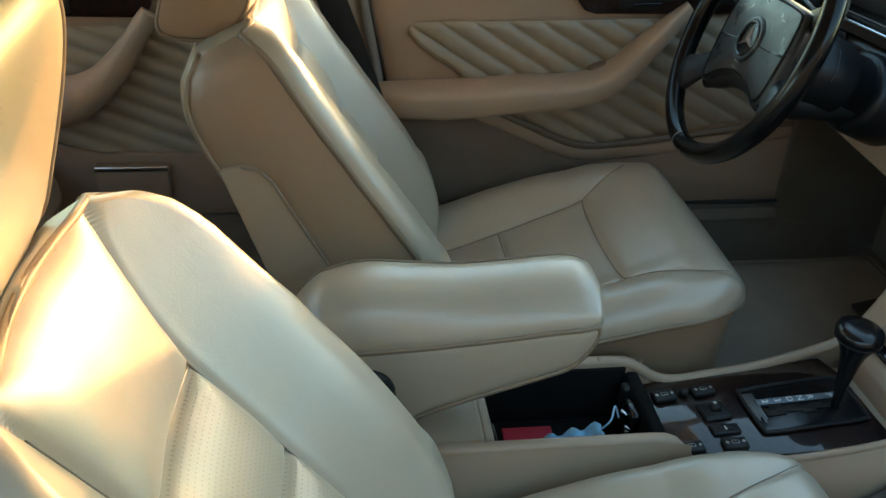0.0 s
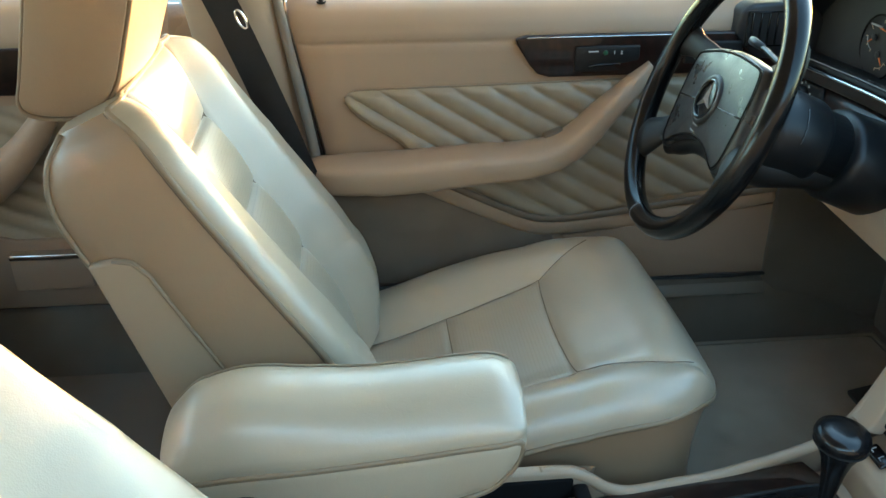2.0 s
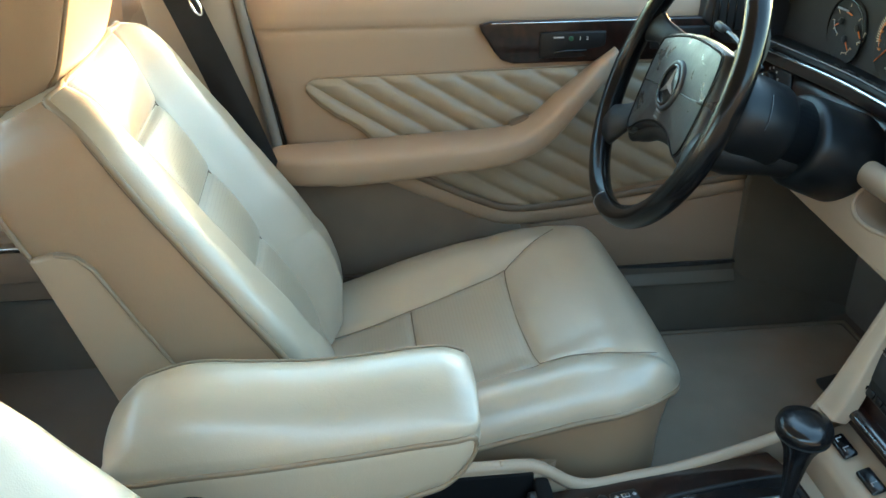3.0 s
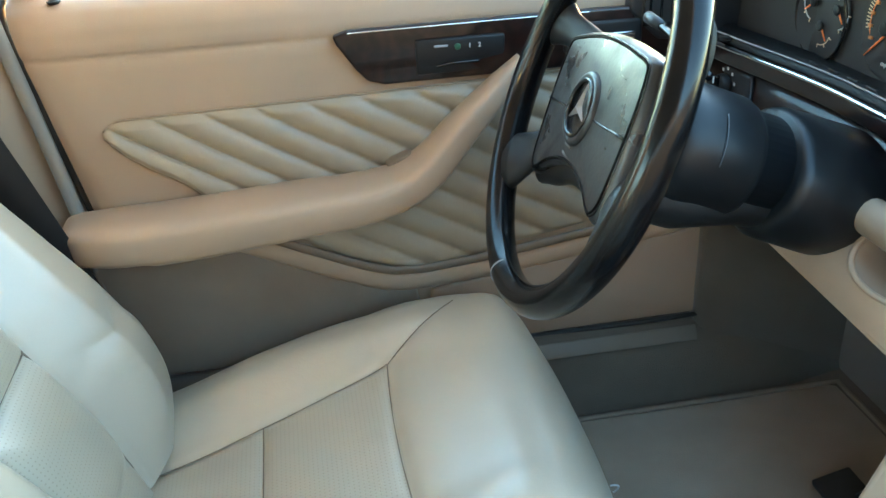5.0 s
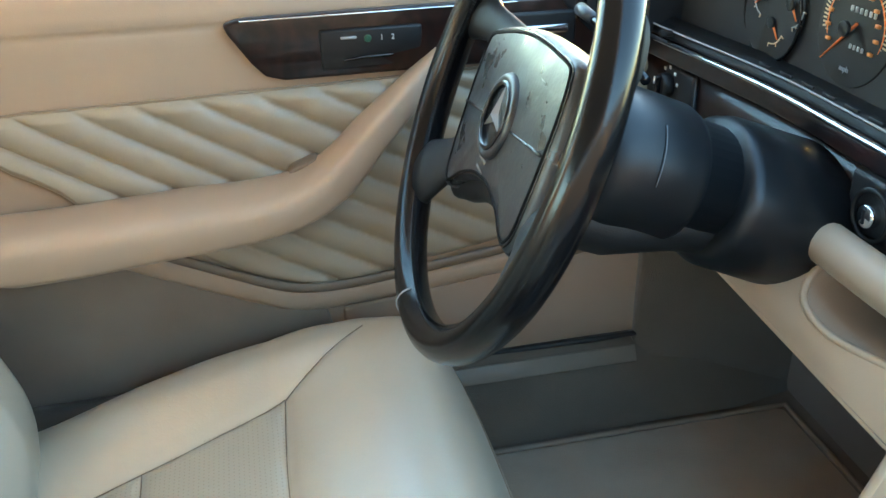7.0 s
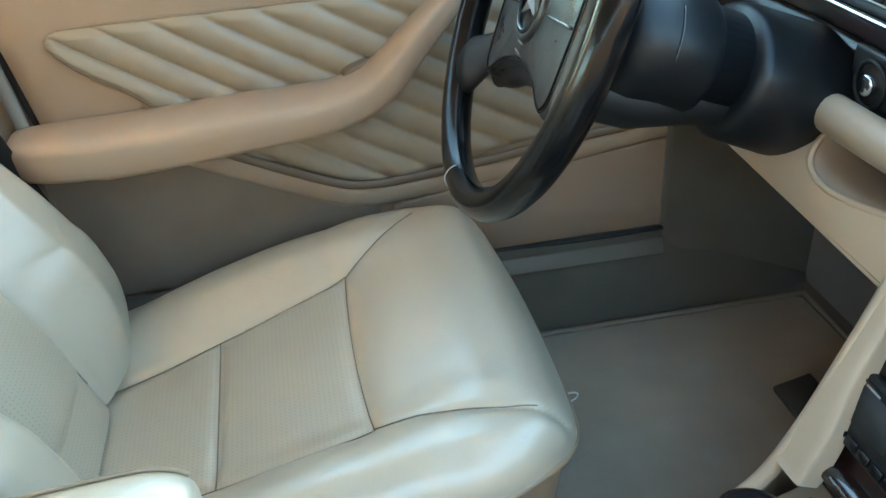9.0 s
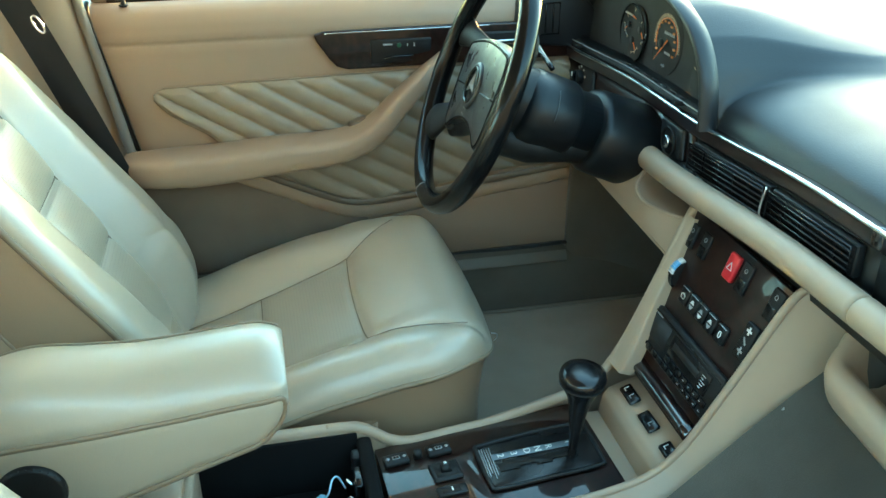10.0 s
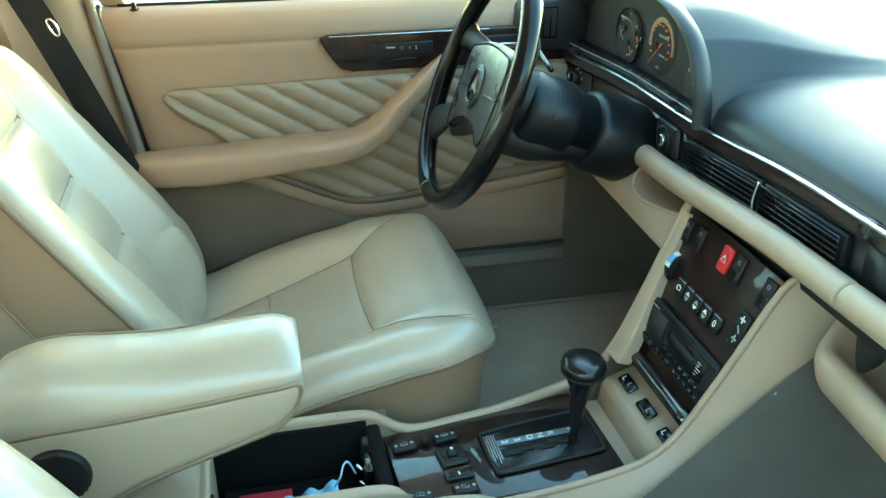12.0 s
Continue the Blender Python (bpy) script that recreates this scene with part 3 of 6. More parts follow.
        for x in xr + xa:
            t_, p_, b_ = ease(x, zt), ease(x, zp), ease(x, zb)
            k = 1.0
            if x > 0.184:
                k = math.sqrt(max(0.0, 1 - ((x - 0.184) / 0.0302) ** 2))
            if x < -0.115:
                k = math.sqrt(max(0.0, 1 - ((-0.115 - x) / 0.0382) ** 2))
            pr = [(-0.050, b_ + 0.004), (-0.056, b_ + 0.018), (-0.058, p_ - 0.014), (-0.0585, p_ - 0.003), (-0.0565, p_), (-0.0585, p_ + 0.003), (-0.056, p_ + 0.016), (-0.048, t_ - 0.026), (-0.036, t_ - 0.011), (-0.018, t_ - 0.003),
                  (0.0, t_), (0.02, t_ - 0.0005), (0.038, t_ - 0.003), (0.050, t_ - 0.010), (0.056, t_ - 0.022), (0.057, p_), (0.055, b_ + 0.01), (0.045, b_), (0.0, b_ - 0.001), (-0.04, b_)]
            mz = (p_ + t_) / 2 - 0.012
            ring_ = []
            for yy, zz in pr:
                kz = (0.74 + 0.26 * k) if x > 0 else (0.55 + 0.45 * k)
                ky = (0.80 + 0.20 * k) if x > 0 else (0.72 + 0.28 * k)
                w_ = wrinkle(x, yy, zz, 26, 0.0006)
                ring_.append(Vector((x, yy * ky, mz + (zz - mz) * kz + w_)))
            rings.append(ring_)
            creases.append(ring_[4] + Vector((0, -0.0006, 0)))
        pad = part("armrest", loft(rings), LEATHER, base, "thick padded cream leather folding armrest")
        loop_ = creases[:-7] + [rings[-6][4], rings[-5][3], rings[-4][2], rings[-5][1]] + [r[0] for r in rings[-7:8:-1]]
        for _ in range(3):
            loop_ = [loop_[0]] + [(a + b * 2 + c_) / 4 for a, b, c_ in zip(loop_, loop_[1:], loop_[2:])] + [loop_[-1]]
        part("armrest_piping", tube([p + Vector((0, -0.0008, 0)) for p in loop_], 0.0032, 8), PIPING, pad)
        part("piping_seam", tube([p + Vector((0, -0.0006, -0.0038)) for p in loop_], 0.0012, 5), SEAM, pad)
        part("top_piping", tube([r[13] + Vector((0, 0.001, 0.001)) for r in rings[4:-4]], 0.0016, 6), PIPING, pad)
        knob = part("recline_knob", disc((-0.072, -0.050, 0.374), (0, -1, 0), 0.037, 0.016, 40, 0.005), BLACK, pad, "round black plastic knob")
        for k in range(28):
            a = k * math.tau / 28
            part("knob_rib", box((-0.0735 + 0.0355 * math.cos(a), -0.0645, 0.374 + 0.0355 * math.sin(a) - 0.001), (-0.0705 + 0.0355 * math.cos(a), -0.0535, 0.374 + 0.0355 * math.sin(a) + 0.001), 0), BLACK, knob)
    return base


make_seat("driver_seat", 0.352, 1, (0, 0, 0), "cream leather front seat with piped bolsters and folded-down armrest", True)
make_seat("passenger_seat", -0.375, -1, (-0.062, 0, -0.032), "cream leather front seat, sunlit, with perforated inserts", False)


# ---- driver's door ----
def make_door():
    door = thing("driver_door", (0.35, 0.68, 0.25), "tan vinyl car door with quilted leather and dark wood trim, closed", "car door")
    y_of = [(0.245, 0.672), (0.35, 0.668), (0.50, 0.672), (0.60, 0.672), (0.676, 0.676), (0.683, 0.680), (0.690, 0.677), (0.715, 0.683), (0.734, 0.697), (0.743, 0.712), (0.745, 0.725), (0.745, 0.76)]
    zs = [0.245, 0.30, 0.35, 0.42, 0.50, 0.56, 0.60, 0.64, 0.665, 0.676, 0.680, 0.683, 0.686, 0.690, 0.70, 0.71, 0.718, 0.725, 0.731, 0.736, 0.740, 0.743, 0.7445]
    xs = list(np.linspace(-0.075, 1.02, 40))

    def skin(i, j):
        x = xs[i]
        if j < len(zs):
            z = zs[j]
            y = interp(z, y_of)
        else:
            z, y = 0.7455, 0.725 + 0.035 * (j - len(zs)) / 3
        rear = ease(z, [(0.245, 0.06), (0.40, 0.026), (0.50, 0.003), (0.60, -0.017), (0.757, -0.048)])
        x = rear + (x + 0.075) / 1.095 * (1.02 - rear)
        y += 0.012 * (1 - step01(x, rear, rear + 0.012))
        return Vector((x, y - 0.035 * step01(x, 0.62, 1.0), z))

    part("door_skin", grid(skin, len(xs), len(zs) + 4), DOOR_VINYL, door)
    rail = [skin(0, j) + Vector((-0.008, 0.012, 0)) for j in range(0, len(zs), 2)]
    part("weather_seal", tube(smooth_path(rail, 3), 0.0042, 8), RUBBER, door)

    # quilted leather field behind the armrest
    lo = [(0.040, 0.590), (0.046, 0.580), (0.062, 0.563), (0.085, 0.545), (0.13, 0.515), (0.17, 0.468), (0.20, 0.440), (0.28, 0.405), (0.35, 0.378), (0.40, 0.366), (0.46, 0.371), (0.55, 0.388), (0.65, 0.405), (0.80, 0.42)]
    hi = [(0.040, 0.597), (0.045, 0.604), (0.058, 0.608), (0.11, 0.610), (0.30, 0.613), (0.50, 0.617), (0.62, 0.620), (0.80, 0.620)]
    qx, nz = np.linspace(0.040, 0.80, 260), 78

    def quilt(i, j):
        x = float(qx[i])
        a, b = ease(x, lo), ease(x, hi)
        f = j / (nz - 1)
        z = a + (b - a) * f
        ph = (z + 0.60 * x + 0.012 * math.sin(x * 5)) / 0.0395
        fr = ph - math.floor(ph)
        puff = 0.0100 * (math.sin(math.pi * fr ** 1.1) ** 0.45)
        edge = min(1.0, f * (b - a) / 0.010, (1 - f) * (b - a) / 0.010, (x - 0.038) / 0.012)
        y = 0.6705 - puff * max(0.0, edge) ** 0.5 - 0.001 + wrinkle(x, z, 3, 45, 0.0012)
        return Vector((x, y - 0.030 * step01(x, 0.62, 1.0), z))

    part("quilted_panel", grid(quilt, len(qx), nz), QUILT, door, "diagonally quilted cream leather")
    border = [quilt(i, nz - 1) for i in range(0, 200, 6)]
    part("quilt_piping", tube(border + [], 0.0018, 6), PIPING, door)
    part("quilt_lower_piping", tube([quilt(i, 0) for i in range(0, 40, 3)], 0.0022, 6), PIPING, door)

    # pull and armrest in one sweep
    arm = [(-0.018, 0.642, 0.474, 0.022, 0.028), (-0.005, 0.634, 0.476, 0.027, 0.040), (0.05, 0.624, 0.479, 0.028, 0.050), (0.15, 0.619, 0.485, 0.026, 0.053), (0.25, 0.617, 0.494, 0.024, 0.053), (0.33, 0.617, 0.499, 0.022, 0.050),
           (0.385, 0.619, 0.510, 0.020, 0.045), (0.425, 0.623, 0.533, 0.019, 0.041), (0.46, 0.629, 0.567, 0.017, 0.035), (0.495, 0.637, 0.597, 0.015, 0.028), (0.525, 0.647, 0.621, 0.014, 0.020), (0.55, 0.656, 0.640, 0.013, 0.014)]
    cen = smooth_path([a[:3] for a in arm], 5)
    rings = []
    for k, c in enumerate(cen):
        f = k / 5
        i = min(len(arm) - 2, int(f))
        g = f - i
        hh, hd = arm[i][3] * (1 - g) + arm[i + 1][3] * g, arm[i][4] * (1 - g) + arm[i + 1][4] * g
        d = (cen[min(k + 1, len(cen) - 1)] - cen[max(0, k - 1)])
        d.y = 0
        d.normalize()
        nrm = Vector((-d.z, 0, d.x))
        ring_ = []
        for q in range(22):
            a = q * math.tau / 22
            cx, sx = math.copysign(abs(math.cos(a)) ** 0.5, math.cos(a)), math.copysign(abs(math.sin(a)) ** 0.5, math.sin(a))
            ring_.append(c + nrm * (hh * sx * (0.86 if sx < 0 and k < 12 else 1)) + Vector((0, hd * cx, 0)))
        rings.append(ring_)
    part("door_armrest", loft(rings), DOOR_VINYL, door, "tan vinyl armrest curving up into a pull handle")
    part("handle_stub", prism([(0.370, 0.640, 0.500), (0.371, 0.640, 0.527), (0.378, 0.640, 0.533), (0.402, 0.640, 0.541), (0.408, 0.640, 0.537), (0.408, 0.640, 0.510)], (0, 0.024, 0), 0.004, 3), BROWN_EDGE, door, "brown end of the pull handle")

    # wood strip with its switches
    wood = [(0.320, 0.688), (0.324, 0.677), (0.345, 0.645), (0.358, 0.630), (0.378, 0.624), (0.70, 0.626), (0.86, 0.632), (0.86, 0.697), (0.60, 0.695), (0.338, 0.693)]
    strip = part("wood_trim", prism([(x, 0.676 - 0.030 * step01(x, 0.62, 1.0), z) for x, z in wood], (0, -0.012, 0), 0.004, 3), WOOD, door, "dark lacquered burl wood")
    # chrome tube put in for the gloss along the wood's top bevel
    part("chrome_line", tube([(x, 0.6625 - 0.030 * step01(x, 0.62, 1.0), 0.6905 + 0.004 * (x - 0.3)) for x in np.linspace(0.338, 0.85, 14)], 0.0009, 6), CHROME, strip)
    panel = part("switch_panel", box((0.418, 0.6585, 0.633), (0.528, 0.6655, 0.676), 0.003), BLACK, strip, "black seat switch panel")
    part("switch_bar", box((0.440, 0.6555, 0.666), (0.457, 0.660, 0.6685), 0.0008), GREY_PRINT, panel)
    part("seat_shaped_switch", tube(smooth_path([(0.442, 0.657, 0.643), (0.46, 0.657, 0.6455), (0.49, 0.657, 0.646), (0.495, 0.657, 0.6465)], 4), 0.0016, 6), BLACK_GLOSS, panel)
    for k, ch in enumerate("12"):
        lettering(ch, 0.008, frame_at((0.484 + 0.012 * k, 0.6578, 0.665), (1, 0, 0), (0, 0, 1)), PRINT, panel)
    part("memory_button", disc((0.469, 0.659, 0.665), (0, -1, 0), 0.004, 0.002, 16, 0.0006), surface("green_button", (0.02, 0.09, 0.05), 0.4), panel)
    handle = part("door_opener", box((0.60, 0.650, 0.645), (0.70, 0.658, 0.682), 0.006, 3), BLACK, strip, "black door opener recess")
    part("opener_lever", box((0.612, 0.646, 0.658), (0.69, 0.651, 0.668), 0.003), CHROME, handle)

    # lower pocket and trim lines
    part("pocket_panel", prism([(-0.0, 0.671, 0.445), (0.16, 0.671, 0.447), (0.21, 0.671, 0.420), (0.30, 0.671, 0.378), (0.40, 0.671, 0.338), (0.42, 0.671, 0.25), (0.02, 0.671, 0.25), (-0.01, 0.671, 0.40)], (0, -0.010, 0), 0.004), TAUPE, door, "taupe carpeted lower panel")
    lite = [(0.15, 0.452), (0.175, 0.437), (0.25, 0.401), (0.34, 0.360), (0.385, 0.349), (0.45, 0.351), (0.55, 0.360), (0.66, 0.374), (0.74, 0.388), (0.80, 0.402)]
    part("lower_moulding", tube(smooth_path([(x, 0.664 - 0.03 * step01(x, 0.62, 1.0), z) for x, z in lite], 6), 0.014, 12, flat=0.45, up=(0, 1, 0)), DOOR_VINYL, door)
    dark = [(0.19, 0.449), (0.26, 0.415), (0.345, 0.376), (0.395, 0.366), (0.46, 0.369), (0.55, 0.379), (0.66, 0.394), (0.80, 0.415)]
    part("quilt_lower_moulding", tube(smooth_path([(x, 0.659 - 0.03 * step01(x, 0.62, 1.0), z + 0.002) for x, z in dark], 6), 0.0065, 10, flat=0.5, up=(0, 1, 0)), BROWN_EDGE, door)
    front = [(0.42, 0.332), (0.55, 0.348), (0.68, 0.366), (0.815, 0.388), (0.828, 0.376), (0.826, 0.268), (0.816, 0.252), (0.80, 0.248), (0.42, 0.236)]
    part("speaker_panel", prism([(x, 0.670 - 0.03 * step01(x, 0.62, 1.0), z) for x, z in front], (0, -0.008, 0), 0.004), DOOR_LOW, door, "brown lower door panel")
    part("lower_seal", tube([(0.40, 0.657, 0.234), (0.60, 0.656, 0.237), (0.74, 0.648, 0.242), (0.815, 0.640, 0.249)], 0.0035, 8), RUBBER, door)
    part("lock_pin", tube([(0.009, 0.712, 0.742), (0.009, 0.712, 0.746), (0.009, 0.712, 0.755), (0.009, 0.712, 0.757)], [0.0065, 0.0045, 0.004, 0.0025], 12), BLACK, door, "small black lock knob")
    part("lock_pin_collar", disc((0.009, 0.712, 0.7435), (0, 0, 1), 0.008, 0.002, 16, 0.0006), BLACK, door)
    part("window_frame_rear", prism([(-0.046, 0.735, 0.746), (-0.006, 0.735, 0.746), (-0.08, 0.70, 0.98), (-0.16, 0.68, 1.08), (-0.20, 0.68, 1.08), (-0.14, 0.70, 0.96)], (0, 0.03, 0), 0.004), DOOR_VINYL, door)
    part("window_strip", tube([(x, 0.732 - 0.035 * step01(x, 0.62, 1.0), 0.748) for x in np.linspace(-0.02, 0.95, 12)], 0.0028, 6), RUBBER, door)
    pane = part("window_pane", prism([(-0.06, 0.745, 0.74), (0.92, 0.725, 0.74), (0.80, 0.72, 0.85), (0.50, 0.69, 1.08), (-0.12, 0.69, 1.08)], (0, 0.004, 0), 0), GLASS, door, "clear side window", smooth=False)
    pane.visible_shadow = False
    part("mirror_sail", prism([(0.62, 0.722, 0.757), (0.80, 0.712, 0.757), (0.74, 0.712, 0.90)], (0, 0.012, 0), 0.003), BLACK, door)


make_door()


# ---- steering wheel and column ----
HUB = Vector((0.530, 0.372, 0.672))
W_UP, W_OUT, W_RIGHT = Vector((0.3700, -0.0165, 0.9289)), Vector((-0.9280, 0.0413, 0.3703)), Vector((-0.0445, -0.9990, 0.0))


TURN = radians(8)


def wheel_pt(r, u, n=0.0):
    r, u = r * math.cos(TURN) - u * math.sin(TURN), r * math.sin(TURN) + u * math.cos(TURN)
    return HUB + W_RIGHT * r + W_UP * u + W_OUT * n


def make_wheel():
    w = thing("steering_wheel", HUB - W_OUT * 0.05, "black leather steering wheel with four spokes and padded centre", "steering wheel")
    R = 0.186
    rim = [wheel_pt(R * math.sin(a), R * math.cos(a)) for a in np.linspace(0, math.tau, 120, endpoint=False)]
    rings = []
    for k, p in enumerate(rim):
        a = k * math.tau / 120
        out = W_RIGHT * math.sin(a) + W_UP * math.cos(a)
        grip = 1 + 0.04 * math.sin(a * 3 + 1)
        rings.append([p + out * (0.0152 * math.cos(b)) + W_OUT * (0.0162 * grip * math.sin(b)) for b in np.linspace(0, math.tau, 18, endpoint=False)])
    part("rim", grid(lambda i, j: rings[i][j], 120, 18, True, True), WHEEL_LEATHER, w, "worn black leather rim")
    bm = bmesh.new()
    for k in range(0, 360):
        a = k * math.tau / 360
        out = W_RIGHT * math.sin(a) + W_UP * math.cos(a)
        c = HUB + out * (R - 0.0150) + W_OUT * 0.004
        t = (W_RIGHT * math.cos(a) - W_UP * math.sin(a)) * 0.0011
        q = [c - t - W_OUT * 0.002, c + t - W_OUT * 0.001, c + t + W_OUT * 0.002 - out * 0.0006, c - t + W_OUT * 0.001 - out * 0.0006]
        bm.faces.new([bm.verts.new(v) for v in q])
    tagged(part("stitching", bm, BLACK, w), kind="stuff")
    for a in (math.pi + 0.06,):
        out = W_RIGHT * math.sin(a) + W_UP * math.cos(a)
        loop_ = [HUB + out * (R + 0.0156 * math.cos(b)) + W_OUT * (0.0168 * math.sin(b)) for b in np.linspace(-0.6, 2.6, 14)]
        part("rim_seam", tube(loop_, 0.0007, 6), GREY_PRINT, w)
    # pad: rounded shield, wider above
    half_ = [(0.040, 0.071), (0.078, 0.066), (0.100, 0.062), (0.109, 0.054), (0.114, 0.022), (0.113, -0.024), (0.109, -0.066), (0.102, -0.080), (0.090, -0.083), (0.062, -0.068), (0.030, -0.058)]
    outline = [(0.0, 0.073)] + half_ + [(0.0, -0.055)] + [(-a, b) for a, b in reversed(half_)]
    ol = [Vector((a, b, 0)) for a, b in outline]
    ol = smooth_path(ol, 4, True)
    levels = [(0.72, -0.040), (0.90, -0.036), (0.99, -0.030), (1.012, -0.022), (1.015, -0.015), (1.0, -0.0105), (0.975, -0.0075), (0.945, -0.0062), (0.88, -0.0052), (0.6, -0.0035), (0.3, -0.0025), (0.02, -0.0025)]
    rings = [[wheel_pt(p.x * k, p.y * k + 0.004 * (1 - k), n - 0.10 * p.x * p.x * k * k) for p in ol] for k, n in levels]
    pad = part("centre_pad", loft(rings), PAD_VINYL, w, "scuffed black padded centre")
    part("pad_seam", tube([wheel_pt(p.x * 0.92, p.y * 0.92 + 0.0003, -0.0055 - 0.085 * p.x ** 2) for p in ol], 0.0013, 6, True), DARK_LINING, pad)
    part("pad_bead", tube([wheel_pt(p.x * 0.945, p.y * 0.945 + 0.0002, -0.0062 - 0.089 * p.x ** 2) for p in ol], 0.0010, 6, True), WHEEL_LEATHER, pad)
    for q in (-1, 1):
        part("pad_groove", tube([wheel_pt(q * x, -0.004 - 0.02 * x, -0.0028 - 0.085 * x * x - 0.012 * x) for x in np.linspace(0.033, 0.103, 8)], 0.0013, 6), BLACK_GLOSS, pad)
    ring_pts = lambda r, n: [wheel_pt(r * math.sin(a), r * math.cos(a) * 1.0, n) for a in np.linspace(0, math.tau, 40, endpoint=False)]
    part("emblem_surround", tube(ring_pts(0.031, -0.0035), 0.0050, 10, True), PAD_VINYL, pad)
    part("emblem_ring", tube(ring_pts(0.0265, 0.0005), 0.0024, 10, True), BLACK_GLOSS, pad, "glossy black ring emblem")
    part("emblem_field", disc(wheel_pt(0, 0, -0.0035), W_OUT, 0.026, 0.003, 36, 0.0008), BLACK_GLOSS, pad)
    bm = bmesh.new()
    apex = bm.verts.new(wheel_pt(0, 0, 0.0045))
    tips = [bm.verts.new(wheel_pt(r * math.sin(k * math.tau / 6), r * math.cos(k * math.tau / 6), -0.0002)) for k, r in enumerate((0.025, 0.0052) * 3)]
    for k in range(6):
        bm.faces.new((apex, tips[k], tips[(k + 1) % 6]))
    part("emblem_shape", bm, surface("grey_metal", (0.30, 0.31, 0.32), 0.3, metallic=0.7), pad, smooth=False)
    faint = surface("faint_grey_print", (0.13, 0.13, 0.135), 0.5)
    for k, (r0, u0) in enumerate(((-0.004, -0.037), (-0.004, -0.046), (0.064, 0.040), (-0.070, 0.052))):
        part("pad_print", box((-0.012, -0.0018, 0), (0.012, 0.0018, 0.0006), 0.0004, 1, frame_at(wheel_pt(r0, u0, -0.0034 - 0.09 * r0 * r0 - 0.008 * abs(r0)), W_RIGHT, W_UP) @ Matrix.Scale(0.55 if k > 1 else 0.8, 4)), faint, pad)
    arch_ = [(-0.112, -0.080), (-0.092, -0.075), (-0.066, -0.070), (-0.034, -0.060), (0.0, -0.057), (0.034, -0.060), (0.066, -0.072), (0.090, -0.077), (0.104, -0.080)]
    part("lower_cover", tube([wheel_pt(p.x, p.y, -0.030) for p in smooth_path([Vector((a, b, 0)) for a, b in arch_], 4)], 0.017, 14, flat=0.72, up=W_OUT), BLACK, w, "black arched lower cover between the spokes")
    # four spokes
    for r1, u1, r0, u0 in ((-0.172, 0.072, -0.078, 0.044), (0.172, 0.072, 0.078, 0.044), (-0.151, -0.089, -0.066, -0.036), (0.151, -0.089, 0.066, -0.036)):
        pts = [wheel_pt(r0 + (r1 - r0) * t, u0 + (u1 - u0) * t + 0.004 * math.sin(t * 3.14), (-0.034 + 0.028 * t if u1 > 0 else -0.032 + 0.028 * t)) for t in np.linspace(0, 1.02, 9)]
        wid = [(0.026 if u1 > 0 else 0.031) - 0.009 * math.sin(min(1, t * 1.3) * math.pi / 2) + 0.014 * max(0, t - 0.6) * 2.5 for t in np.linspace(0, 1, 9)]
        part("spoke", tube(pts, wid, 18, flat=0.40, up=W_OUT), BLACK, w)
    part("hub_boss", loft([[HUB + W_OUT * -d + (W_RIGHT * math.cos(b) + W_UP * math.sin(b)) * r for b in np.linspace(0, math.tau, 32, endpoint=False)] for d, r in ((0.03, 0.056), (0.055, 0.056), (0.085, 0.055), (0.11, 0.055))]), BLACK, w)

    c = thing("steering_column", HUB - W_OUT * 0.2, "black plastic steering column shroud with stalk", "steering column")
    def ring_at(d, rx, ru, off=0.0, drop=0.0):
        return [HUB - W_OUT * d + W_RIGHT * (rx * math.cos(b) + off) + W_UP * (ru * math.sin(b) - drop) for b in np.linspace(0, math.tau, 40, endpoint=False)]
    part("upper_shroud", loft([ring_at(0.075, 0.056, 0.050, 0, 0.004), ring_at(0.082, 0.064, 0.058, 0, 0.005), ring_at(0.10, 0.068, 0.062, 0, 0.005), ring_at(0.155, 0.069, 0.061, 0, 0.005), ring_at(0.163, 0.066, 0.057, 0, 0.004), ring_at(0.166, 0.060, 0.051, 0, 0.003), ring_at(0.22, 0.060, 0.050, 0, 0.002)]), COLUMN, c)
    part("collar", loft([ring_at(0.198, 0.068, 0.056, 0, 0.003), ring_at(0.202, 0.074, 0.061, 0, 0.004), ring_at(0.210, 0.077, 0.065, 0, 0.006), ring_at(0.240, 0.078, 0.066, 0, 0.006), ring_at(0.32, 0.081, 0.068, 0, 0.006)]), COLUMN, c)
    part("lower_shroud", loft([ring_at(0.050, 0.034, 0.020, 0.0, 0.050), ring_at(0.075, 0.048, 0.032, 0.0, 0.056), ring_at(0.12, 0.056, 0.036, 0, 0.050), ring_at(0.18, 0.052, 0.034, 0, 0.032), ring_at(0.28, 0.055, 0.036, 0, 0.016)]), BLACK, c)
    part("shroud_joint", tube([HUB - W_OUT * 0.118 + W_RIGHT * 0.0695 * math.cos(b) + W_UP * (0.0625 * math.sin(b) - 0.005) for b in np.linspace(0.1, 0.9, 12)], 0.0006, 6), RESET, c)
    stalk = part("stalk", tube(smooth_path([(0.655, 0.37, 0.690), (0.658, 0.456, 0.704), (0.660, 0.50, 0.708), (0.660, 0.520, 0.7095)], 4), 0.0042, 10), BLACK_GLOSS, c, "slim black stalk")
    part("stalk_tip", tube([(0.660, 0.500, 0.7085), (0.660, 0.537, 0.710), (0.660, 0.540, 0.710)], [0.0058, 0.0066, 0.004], 12), surface("grey_stalk_tip", (0.035, 0.038, 0.042), 0.35), stalk)
